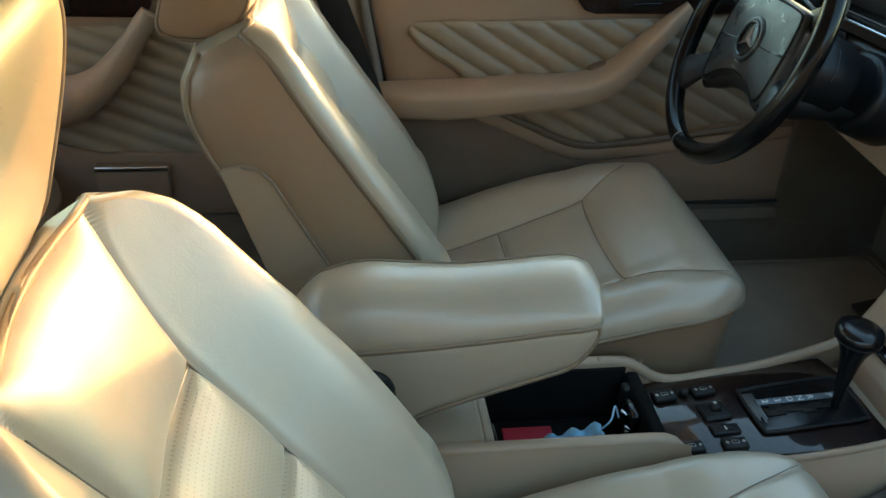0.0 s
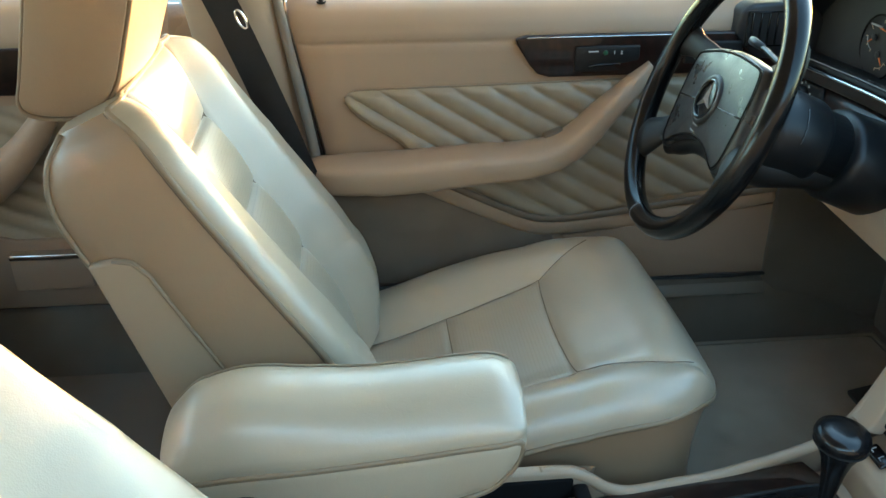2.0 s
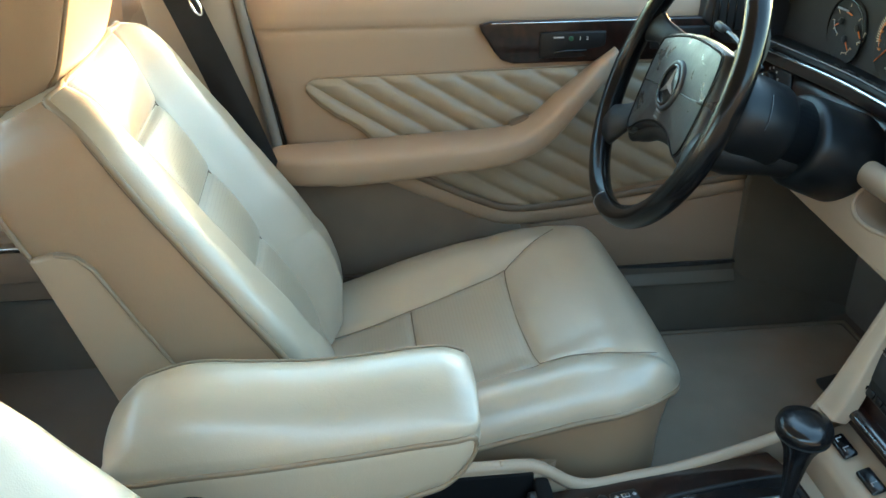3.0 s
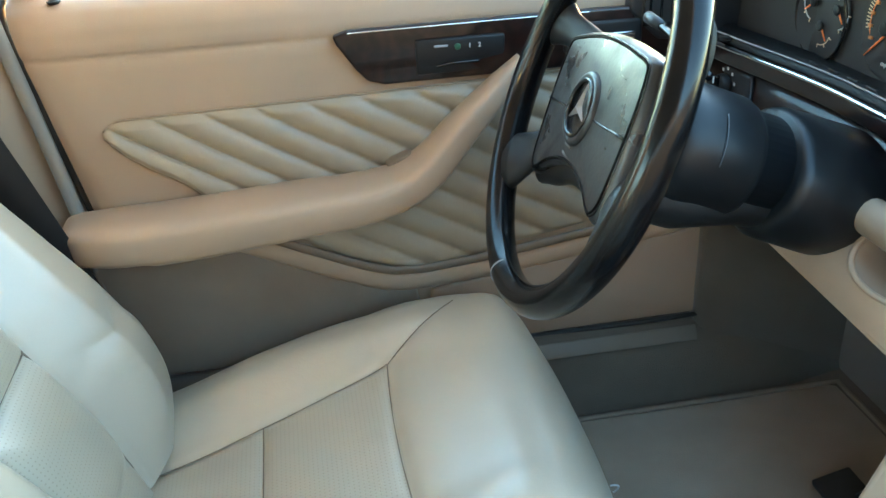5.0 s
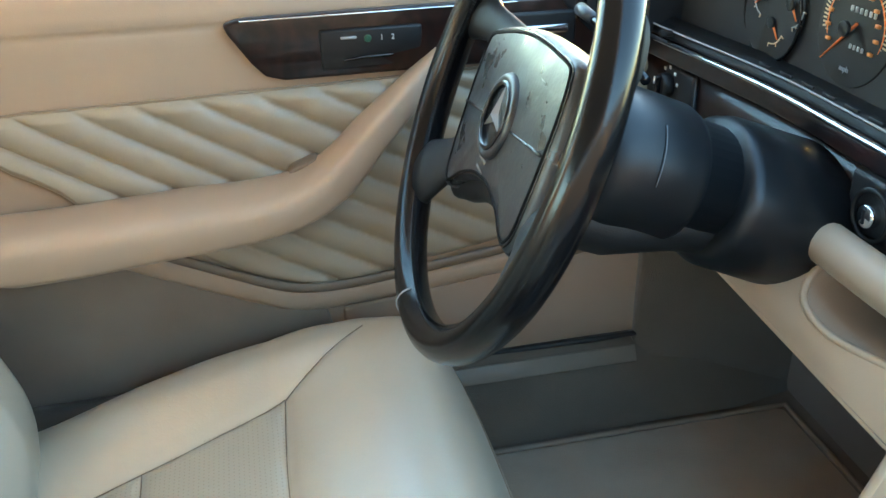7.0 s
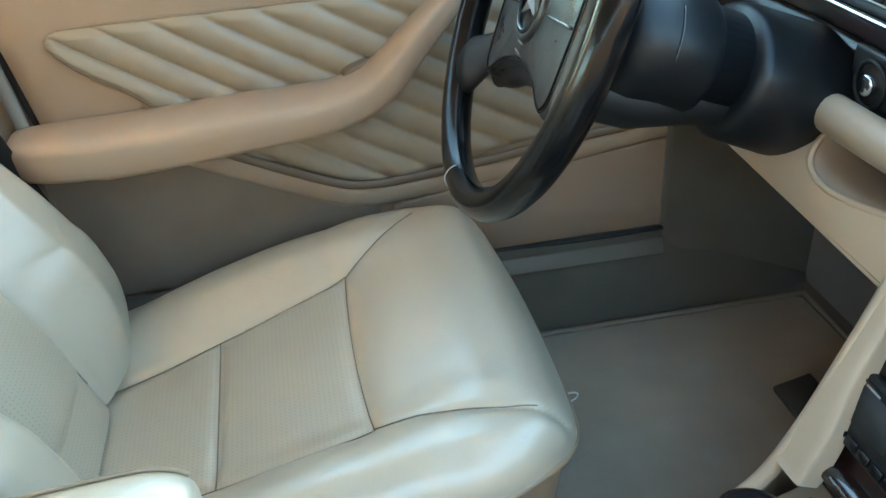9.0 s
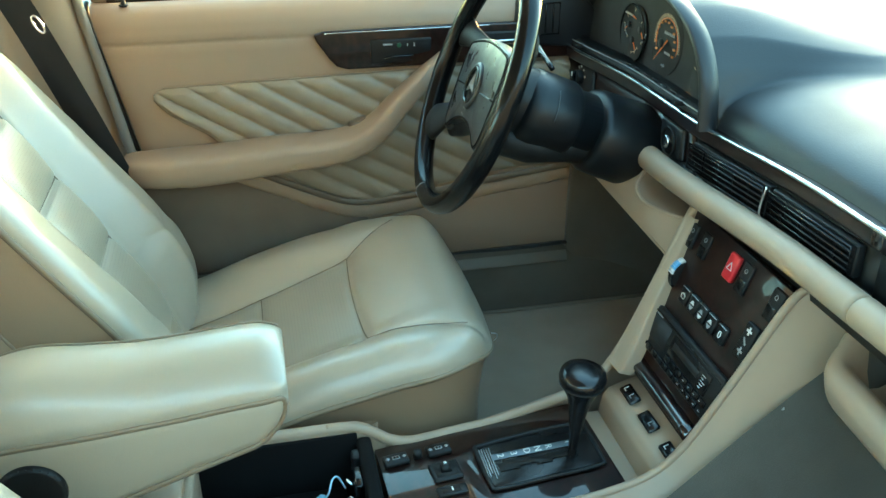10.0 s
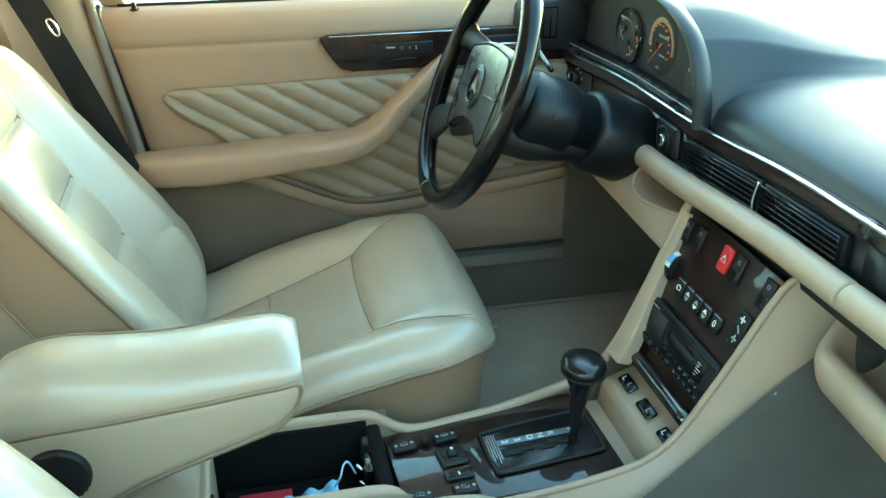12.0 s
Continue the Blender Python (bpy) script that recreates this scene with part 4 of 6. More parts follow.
    part("small_stalk", tube([wheel_pt(-0.05, -0.02, -0.14), wheel_pt(-0.13, 0.01, -0.125)], 0.004, 8), BLACK, c)


make_wheel()


# ---- dashboard ----
def bow(y):
    """The dash comes back towards the driver's door."""
    return -0.032 * step01(y, 0.38, 0.70)


def sweep_y(profile, y0, y1, n=24, caps=True, dx=bow):
    ys = np.linspace(y0, y1, n)
    return grid(lambda i, j: Vector((profile[j][0] + dx(float(ys[i])), float(ys[i]), profile[j][1])), n, len(profile), close_v=True, caps=caps)


def make_dash():
    d = thing("dashboard", (0.95, 0.0, 0.55), "black grained dashboard with wood strip, air vents and beige lower trim", "dashboard")
    top = smooth_path([(0.822, 0, 0.652), (0.824, 0, 0.666), (0.836, 0, 0.686), (0.862, 0, 0.701), (0.91, 0, 0.714), (0.96, 0, 0.721), (1.02, 0, 0.728), (1.08, 0, 0.733), (1.15, 0, 0.738), (1.24, 0, 0.741), (1.36, 0, 0.742)], 5)
    # one padded sheet: the flat top swells into the hood over the instruments
    def hood_height(y, k):
        y = y + 0.17 * k * (1 - step01(y, 0.10, 0.50))
        z = ease(y, [(0.10, 0.45), (0.145, 0.58), (0.157, 0.640), (0.164, 0.690), (0.180, 0.728), (0.212, 0.766), (0.275, 0.7965), (0.350, 0.809), (0.445, 0.813), (0.530, 0.808), (0.610, 0.788), (0.665, 0.742), (0.688, 0.700), (0.70, 0.65)])
        return 0.60 + (z - 0.60) * (1 - 0.66 * k)
    cols = list(np.linspace(-0.70, 0.08, 40)) + list(np.linspace(0.09, 0.30, 60)) + list(np.linspace(0.31, 0.60, 30)) + list(np.linspace(0.605, 0.695, 26))
    def pad_sheet(i, j):
        y, p = float(cols[i]), top[j]
        k = step01(p.x, 0.84, 1.36)
        h, soft = hood_height(y, k), 0.006 + 0.045 * k
        m_ = max(h, p.z)
        z = m_ + soft * math.log(math.exp((h - m_) / soft) + math.exp((p.z - m_) / soft)) - soft * 0.1
        return Vector((p.x + bow(y) * (1 - k), y, z))
    part("dash_pad", grid(pad_sheet, len(cols), len(top)), BLACK_PAD, d, "black grained padded top with hooded binnacle")
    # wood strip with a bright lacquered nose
    nose = [(0.8215, 0.6512), (0.8155, 0.6516)] + [(0.8140 + 0.0050 * math.cos(a), 0.6466 + 0.0050 * math.sin(a)) for a in np.linspace(radians(93), radians(185), 9)] + [(0.8088, 0.640), (0.8092, 0.6345)] + [(0.8128 + 0.0036 * math.cos(a), 0.6335 + 0.0036 * math.sin(a)) for a in np.linspace(radians(180), radians(262), 6)] + [(0.836, 0.6300), (0.836, 0.6505)]
    part("wood_strip", sweep_y(nose, -0.205, 0.69, 50), STRIP_WOOD, d, "dark lacquered wood strip")
    part("glovebox_wood_strip", sweep_y(nose, -0.70, -0.208, 24), STRIP_WOOD, d)
    # added chrome line stands in for the highlight on the lacquered nose
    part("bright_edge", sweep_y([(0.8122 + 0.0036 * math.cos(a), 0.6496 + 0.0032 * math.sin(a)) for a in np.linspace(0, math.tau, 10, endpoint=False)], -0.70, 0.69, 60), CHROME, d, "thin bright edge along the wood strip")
    part("wood_fascia", sweep_y([(0.824, 0.560), (0.819, 0.580), (0.819, 0.629), (0.86, 0.629), (0.86, 0.560)], 0.200, 0.69, 20), WOOD, d, "dark wood fascia")
    part("fascia", sweep_y([(0.822, 0.560), (0.817, 0.580), (0.817, 0.629), (0.86, 0.629), (0.86, 0.560)], -0.203, 0.199, 20), BLACK, d, "black vent panel")
    part("glovebox_lid", sweep_y([(0.822, 0.560), (0.813, 0.575), (0.813, 0.628), (0.86, 0.628), (0.86, 0.560)], -0.70, -0.206, 16), BLACK, d)
    # centre vents
    def vent(y0, y1):
        v = part("air_vent", box((0.806, y0, 0.587), (0.8165, y1, 0.6255), 0.002), BLACK, d, "black slatted air vent")
        part("vent_backing", box((0.8040, y0 + 0.003, 0.5895), (0.8062, y1 - 0.003, 0.623), 0), DARK_LINING, v)
        for k in range(4):
            z = 0.5955 + k * 0.0072
            part("slat", box((0.7985, y0 + 0.003, z), (0.8045, y1 - 0.003, z + 0.0016), 0.0005, 1), BLACK_GLOSS, v)
        for k in range(1, 5):
            y = y0 + (y1 - y0) * k / 5
            part("fin", box((0.8015, y - 0.0005, 0.5895), (0.8045, y + 0.0005, 0.623), 0.0002, 1), DARK_LINING, v)
        fr = [(0.7985, y0 + 0.002, 0.5885), (0.7985, y1 - 0.002, 0.5885), (0.7985, y1 - 0.002, 0.624), (0.7985, y0 + 0.002, 0.624)]
        part("vent_frame", tube(fr, 0.0013, 6, True, up=(1, 0, 0)), BLACK_GLOSS, v)
        return v
    vent(-0.008, 0.188)
    vent(-0.180, -0.016)
    part("vent_divider", tube(smooth_path([(0.797, -0.010, 0.588), (0.796, -0.011, 0.606), (0.798, -0.014, 0.627)], 4), 0.0018, 8), CHROME, d)
    for k in range(4):
        part("vent_slider", box((0.812, 0.150 - k * 0.087, 0.573), (0.8175, 0.190 - k * 0.087, 0.5795), 0.001), BLACK_GLOSS, d)
        part("slider_mark", box((0.8112, 0.160 - k * 0.087, 0.5755), (0.8122, 0.177 - k * 0.087, 0.577), 0), GREY_PRINT, d)
    # ignition and light switch
    plate = part("ignition_plate", box((0.811, 0.232, 0.576), (0.822, 0.304, 0.6270), 0.006, 3), BLACK_PAD, d)
    part("ignition_ring", tube([(0.808, 0.268 + 0.021 * math.cos(a), 0.598 + 0.021 * math.sin(a)) for a in np.linspace(0, math.tau, 30, endpoint=False)], 0.0022, 8, True, up=(1, 0, 0)), BLACK, plate)
    lock = part("ignition_lock", disc((0.812, 0.268, 0.598), (-1, 0, 0), 0.0098, 0.010, 28, 0.002), CHROME, plate, "chrome key lock")
    part("key_slot", box((0.8012, 0.2665, 0.592), (0.8025, 0.2695, 0.604), 0.0003), BLACK, lock)
    sx = 0.797
    sp = part("light_switch_plate", box((sx - 0.004, 0.548, 0.580), (sx + 0.006, 0.640, 0.6275), 0.005, 3), BLACK_PAD, d)
    ly, lz = 0.600, 0.604
    knob = part("light_switch", disc((sx - 0.003, ly, lz), (-1, 0, 0), 0.0135, 0.013, 26, 0.003), BLACK, sp)
    part("switch_grip", box((sx - 0.022, ly - 0.003, lz - 0.012), (sx - 0.014, ly + 0.003, lz + 0.012), 0.002), BLACK_GLOSS, knob)
    part("switch_pointer", box((sx - 0.0232, ly - 0.001, lz + 0.003), (sx - 0.0220, ly + 0.001, lz + 0.011), 0), PRINT, knob)
    for a in (-75, -38, 0, 38, 75):
        part("switch_mark", box((sx - 0.0052, ly + 0.0195 * math.sin(radians(a)) - 0.0018, lz + 0.0195 * math.cos(radians(a)) - 0.0018), (sx - 0.0042, ly + 0.0195 * math.sin(radians(a)) + 0.0018, lz + 0.0195 * math.cos(radians(a)) + 0.0018), 0), PRINT, sp)
    pod = part("dash_end", prism([(0.684, 0.652, 0.690), (0.690, 0.652, 0.728), (0.704, 0.652, 0.740), (0.80, 0.640, 0.748), (0.84, 0.640, 0.70), (0.84, 0.640, 0.645), (0.72, 0.650, 0.652)], (0, 0.045, 0), 0.006, 3), BLACK_PAD, d, "black padded dash end by the door")
    side = part("side_vent", box((0.698, 0.6475, 0.672), (0.762, 0.653, 0.731), 0.002), RUBBER, pod, "black slatted side vent")
    for k in range(4):
        part("slat", box((0.706 + k * 0.014, 0.6445, 0.676), (0.7085 + k * 0.014, 0.648, 0.727), 0.0005, 1), BLACK_GLOSS, side)
    part("vent_frame", tube([(0.699, 0.645, 0.674), (0.761, 0.645, 0.674), (0.761, 0.645, 0.729), (0.699, 0.645, 0.729)], 0.0017, 6, True, up=(0, 1, 0)), BLACK_GLOSS, side)

    # instrument binnacle
    arch = smooth_path([(0, 0.690, 0.648), (0, 0.692, 0.690), (0, 0.668, 0.738), (0, 0.610, 0.786), (0, 0.530, 0.806), (0, 0.445, 0.811), (0, 0.350, 0.808), (0, 0.275, 0.797), (0, 0.212, 0.768), (0, 0.172, 0.715), (0, 0.160, 0.650)], 10)
    lay = []
    mid_ = Vector((0, 0.43, 0.66))
    for x, inset in ((0.868, 0.020), (0.832, 0.014), (0.802, 0.008), (0.795, 0.003), (0.793, 0.0), (0.796, -0.003), (0.808, -0.003), (0.820, -0.0015), (0.830, 0.008)):
        lay.append([Vector((x + bow(p.y), 0, 0)) + mid_ + (p - mid_) * (1 - inset / 0.16) for p in arch])
    part("binnacle_lip", grid(lambda i, j: lay[i][j], len(lay), len(arch)), BLACK_PAD, d, "rounded black rim of the instrument hood")
    gx = 0.836
    def panel_pt(i, j):
        y = 0.168 + 0.515 * i / 39
        z = 0.648 + (hood_height(y, 0) - 0.010 - 0.648) * j / 15
        return Vector((gx + bow(y) * 0.6 + 0.012 * (z - 0.648) / 0.15, y, z))
    cl = part("instrument_panel", grid(panel_pt, 40, 16), GAUGE_FACE, d)
    part("lower_bezel", sweep_y([(0.817, 0.654), (0.820, 0.660), (gx + 0.004, 0.668), (gx + 0.004, 0.650), (0.817, 0.652)], 0.166, 0.684, 16), BLACK, d)
    def gauge(y, z, r, a0, a1, ticks, needles, name):
        xg = gx + 0.001 + bow(y) * 0.6 + 0.012 * (z - 0.648) / 0.15
        g = part(name, disc((xg, y, z), (-1, 0, 0.08), r, 0.002, 48, 0.0008), GAUGE_FACE, cl, "round black gauge with pale marks")
        bm = bmesh.new()
        for k in range(ticks):
            a = radians(a0 + (a1 - a0) * k / (ticks - 1))
            o = Vector((0, -math.sin(a), math.cos(a)))
            t = Vector((0, -math.cos(a), -math.sin(a)))
            L = 0.16 if k % 2 == 0 else 0.10
            c = Vector((xg - 0.0028, y, z))
            q = [c + o * r * (0.88 - L) - t * 0.0008, c + o * r * (0.88 - L) + t * 0.0008, c + o * r * 0.88 + t * 0.0008, c + o * r * 0.88 - t * 0.0008]
            bm.faces.new([bm.verts.new(v) for v in q])
        part("scale_marks", bm, PALE_AMBER, g, smooth=False)
        if name == "speedometer":
            part("scale_ring", tube([(xg - 0.0026, y - r * 0.74 * math.sin(radians(a)), z + r * 0.74 * math.cos(radians(a))) for a in np.linspace(a0, a1, 40)], 0.0006, 5), ORANGE, g)
        for ny, nz, na, nl in needles:
            a = radians(na)
            o = Vector((0, -math.sin(a), math.cos(a)))
            c = Vector((xg - 0.0045, y + ny, z + nz))
            part("needle", tube([c - o * nl * 0.12, c + o * nl], [0.0014, 0.0007], 6), ORANGE, g, "orange needle")
        return g
    sy, sz = 0.373, 0.719
    sp_ = gauge(sy, sz, 0.050, -134, 134, 57, [(0, 0, -134, 0.050)], "speedometer")
    part("needle_cap", disc((gx - 0.004, sy, sz), (-1, 0, 0), 0.0068, 0.004, 20, 0.001), BLACK, sp_)
    for k in range(6):
        part("odometer_digit", box((gx + 0.0022, sy + 0.0045 - k * 0.0060, sz + 0.0125), (gx + 0.0036, sy + 0.0078 - k * 0.0060, sz + 0.0172), 0.0004, 1), GREY_PRINT, sp_)
    for k in range(4):
        part("trip_digit", box((gx + 0.0012, sy - 0.0030 - k * 0.0052, sz - 0.0170), (gx + 0.0026, sy - 0.0002 - k * 0.0052, sz - 0.0130), 0.0004, 1), GREY_PRINT, sp_)
    lettering("mph", 0.007, frame_at((gx + 0.001, sy, sz - 0.035), (0, -1, 0), (0, 0, 1)), GREY_PRINT, sp_)
    for k in range(12):
        a = radians(-118 + 236 * k / 11)
        part("scale_number", box((gx + 0.0002, sy - 0.0325 * math.sin(a) - 0.0026, sz + 0.0325 * math.cos(a) - 0.0014), (gx + 0.0022, sy - 0.0325 * math.sin(a) + 0.0026, sz + 0.0325 * math.cos(a) + 0.0014), 0), AMBER, sp_)
    cy_, cz_ = 0.485, 0.708
    cg = gauge(cy_, cz_, 0.046, -150, 150, 7, [(0.014, 0.012, -122, 0.021), (-0.030, 0.012, 141, 0.016), (-0.003, -0.010, 140, 0.018), (0.004, 0.028, 100, 0.014)], "combined_gauge")
    part("gauge_border", tube([(gx - 0.0040, cy_ + 0.047 * math.cos(a), cz_ + 0.047 * math.sin(a)) for a in np.linspace(0, math.tau, 48, endpoint=False)], 0.0016, 6, True, up=(1, 0, 0)), BLACK_GLOSS, cg)
    for ny, nz in ((0.014, 0.012), (-0.030, 0.012), (-0.003, -0.010)):
        part("needle_cap", disc((gx - 0.0035, cy_ + ny, cz_ + nz), (-1, 0, 0), 0.0055, 0.003, 18, 0.0008), BLACK, cg)
    for yy, zz, a0 in ((0.014, 0.012, -130), (-0.030, 0.012, 130), (-0.003, -0.010, 150)):
        part("small_scale", tube([(gx - 0.0035, cy_ + yy - 0.020 * math.sin(radians(a0 + a)), cz_ + zz + 0.020 * math.cos(radians(a0 + a))) for a in np.linspace(-34, 34, 12)], 0.0007, 5), PALE_AMBER if a0 == 150 else GREY_PRINT, cg)
        for a in (-34, 0, 34):
            o = Vector((0, -math.sin(radians(a0 + a)), math.cos(radians(a0 + a))))
            part("scale_mark", tube([Vector((gx - 0.0035, cy_ + yy, cz_ + zz)) + o * 0.0195, Vector((gx - 0.0035, cy_ + yy, cz_ + zz)) + o * 0.0235], 0.0007, 5), PALE_AMBER, cg)
    gauge(0.245, 0.692, 0.036, -60, 150, 11, [(0, 0, 60, 0.03)], "small_gauge")
    part("bezel_edge", tube([(0.8180 + bow(float(y)), float(y), 0.6618) for y in np.linspace(0.172, 0.680, 24)], 0.0010, 6), GREY_PRINT, d)
    part("combined_gauge_print", box((gx - 0.010, 0.478, 0.738), (gx - 0.008, 0.506, 0.7405), 0), GREY_PRINT, cl)

    for y in (0.605, 0.256):
        part("reset_knob", tube([(0.822 + bow(y), y, 0.6590), (0.805 + bow(y), y, 0.6605), (0.803 + bow(y), y, 0.6605)], [0.0030, 0.0042, 0.0030], 14), RUBBER, d, "small black reset knob")
    for k in range(7):
        y = 0.262 + 0.032 * k
        part("warning_lamp", box((0.8225 + bow(y), y, 0.6605), (0.8255 + bow(y), y + 0.018, 0.6645), 0.0005, 1), surface("dim_lamp_lens", (0.014, 0.016, 0.018), 0.5), cl)
    # beige roll along the lower edge
    def roll(y0, y1, name):
        ys = [y0, y0 + 0.0012, y0 + 0.0025, y0 + 0.004] + list(np.linspace(y0 + 0.006, y1 - 0.006, 26)) + [y1 - 0.004, y1 - 0.0025, y1 - 0.0012, y1]
        rr = [0.0185 * math.sqrt(max(0.05, 1 - max(0, (0.004 - min(y - y0, y1 - y)) / 0.0062) ** 2)) for y in ys]
        return part(name, tube([(0.788, y, 0.575 - 0.016 * (y + 0.2)) for y in ys], rr, 18, up=(0, 0, 1)), TRIM_BEIGE, d, "padded beige roll")
    roll(-0.2235, 0.303, "centre_roll")
    roll(-0.68, -0.2245, "glovebox_roll")
    part("roll_backing", sweep_y([(0.802, 0.562), (0.815, 0.578), (0.84, 0.578), (0.84, 0.535), (0.805, 0.547)], -0.69, 0.30, 20), BLACK, d)
    # driver's knee panel with its open pocket
    def knee(i, j):
        s_, t_ = i / 119, j / 59
        y = 0.625 - 0.500 * s_
        zt = ease(y, [(0.12, 0.556), (0.28, 0.556), (0.34, 0.553), (0.42, 0.548), (0.50, 0.545), (0.625, 0.545)])
        z = zt + (0.474 + 0.08 * (y - 0.155) - zt) * t_
        x = 0.727 + 0.062 * (z - 0.470) / 0.085 - 0.010 * math.sin(t_ * math.pi)
        return Vector((x + 0.034 * ((1 - step01(y, 0.125, 0.24)) * (1 - t_) + max(0.0, (0.46 - y) / 0.335) * t_), y, z))
    def pocket(a, k):
        """The pocket's wall: angle a round its mouth, k from the mouth to the bottom."""
        y = 0.200 + 0.084 * math.copysign(abs(math.cos(a)) ** 0.65, math.cos(a))
        t_ = (0.62 - 1.6 * (0.284 - y)) * math.sin(a) ** 0.65
        p = knee((0.625 - y) / 0.500 * 119, t_ * 59)
        c_ = Vector((p.x, 0.20, 0.552))
        q = p.lerp(c_, 0.10 * math.sin(k * 1.57))
        q.x += 0.110 * k ** 1.3 if k > 0 else 0
        q.z += 0.010 * k * math.sin(a)
        return q
    def knee_zone(i, j):
        y, t_ = 0.625 - 0.500 * (i + 0.5) / 119, (j + 0.5) / 59
        r = ((abs(y - 0.200) / 0.084) ** 3.08 + (t_ / (0.62 - 1.6 * (0.284 - y))) ** 3.08) if y < 0.30 and y > 0.10 else 9
        return None if r < 1 else "knee_panel"
    knee_part = part("knee_panel", regions(knee, 120, 60, knee_zone)["knee_panel"][0], KNEE_BOUNCE, d, "beige knee panel with open pocket")
    mouth = [pocket(a, 0) for a in np.linspace(0.001, math.pi - 0.001, 44)]
    part("pocket_lip", tube([p + Vector((0.002, 0, 0)) for p in mouth], 0.0034, 12, up=(1, 0, 0)), KNEE_BOUNCE, knee_part)
    # bowl and bottom take darker browns: the pocket's shade, put into colour
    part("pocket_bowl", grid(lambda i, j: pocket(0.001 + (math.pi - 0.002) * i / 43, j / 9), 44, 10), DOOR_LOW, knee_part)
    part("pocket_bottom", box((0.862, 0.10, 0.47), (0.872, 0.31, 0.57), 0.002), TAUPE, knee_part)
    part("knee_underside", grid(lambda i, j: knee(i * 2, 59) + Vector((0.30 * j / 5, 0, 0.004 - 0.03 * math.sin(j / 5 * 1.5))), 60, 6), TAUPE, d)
    # passenger parcel shelf below the roll
    def shelf(i, j):
        s_, t_ = i / 59, j / 27
        y = -0.178 - 0.48 * s_
        prof_ = [(0.93, 0.545), (0.925, 0.480), (0.890, 0.448), (0.850, 0.450), (0.832, 0.480), (0.824, 0.496), (0.812, 0.504), (0.799, 0.499), (0.793, 0.486), (0.795, 0.468), (0.804, 0.452), (0.84, 0.435), (0.92, 0.42)]
        f = t_ * (len(prof_) - 1)
        a, b = interp(f, list(enumerate(p[0] for p in prof_))), interp(f, list(enumerate(p[1] for p in prof_)))
        round_ = 1 - math.sqrt(max(0.0, 1 - max(0.0, 1 - s_ / 0.07) ** 2))
        return Vector((a + 0.030 * round_ * step01(f, 2, 5) - 0.05 * s_ * step01(f, 2, 5), y + 0.012 * bump01(f, 3, 11), b + 0.024 * round_ * (1 if f > 3 and f < 9 else 0) + 0.012 * s_))
    part("parcel_shelf", grid(shelf, 60, 28), TRIM_BEIGE, d, "beige open parcel shelf")
    part("shelf_end", prism([shelf(0, j) for j in range(0, 28)], (0, 0.004, 0), 0), TRIM_BEIGE, d)
    part("firewall", box((1.02, -0.70, 0.05), (1.06, 0.70, 0.62), 0.01), CARPET, d)
    # the fascia rises a little towards the passenger's side
    for ob in d.children_recursive:
        if ob.type == "MESH" and ob.name.split(".")[0] not in ("dash_pad", "firewall", "knee_panel", "pocket_lip", "pocket_bowl", "pocket_bottom"):
            for v in ob.data.vertices:
                if v.co.z > 0.55:
                    v.co.z += 0.018 * (1 - step01(v.co.y, -0.12, 0.24))


make_dash()


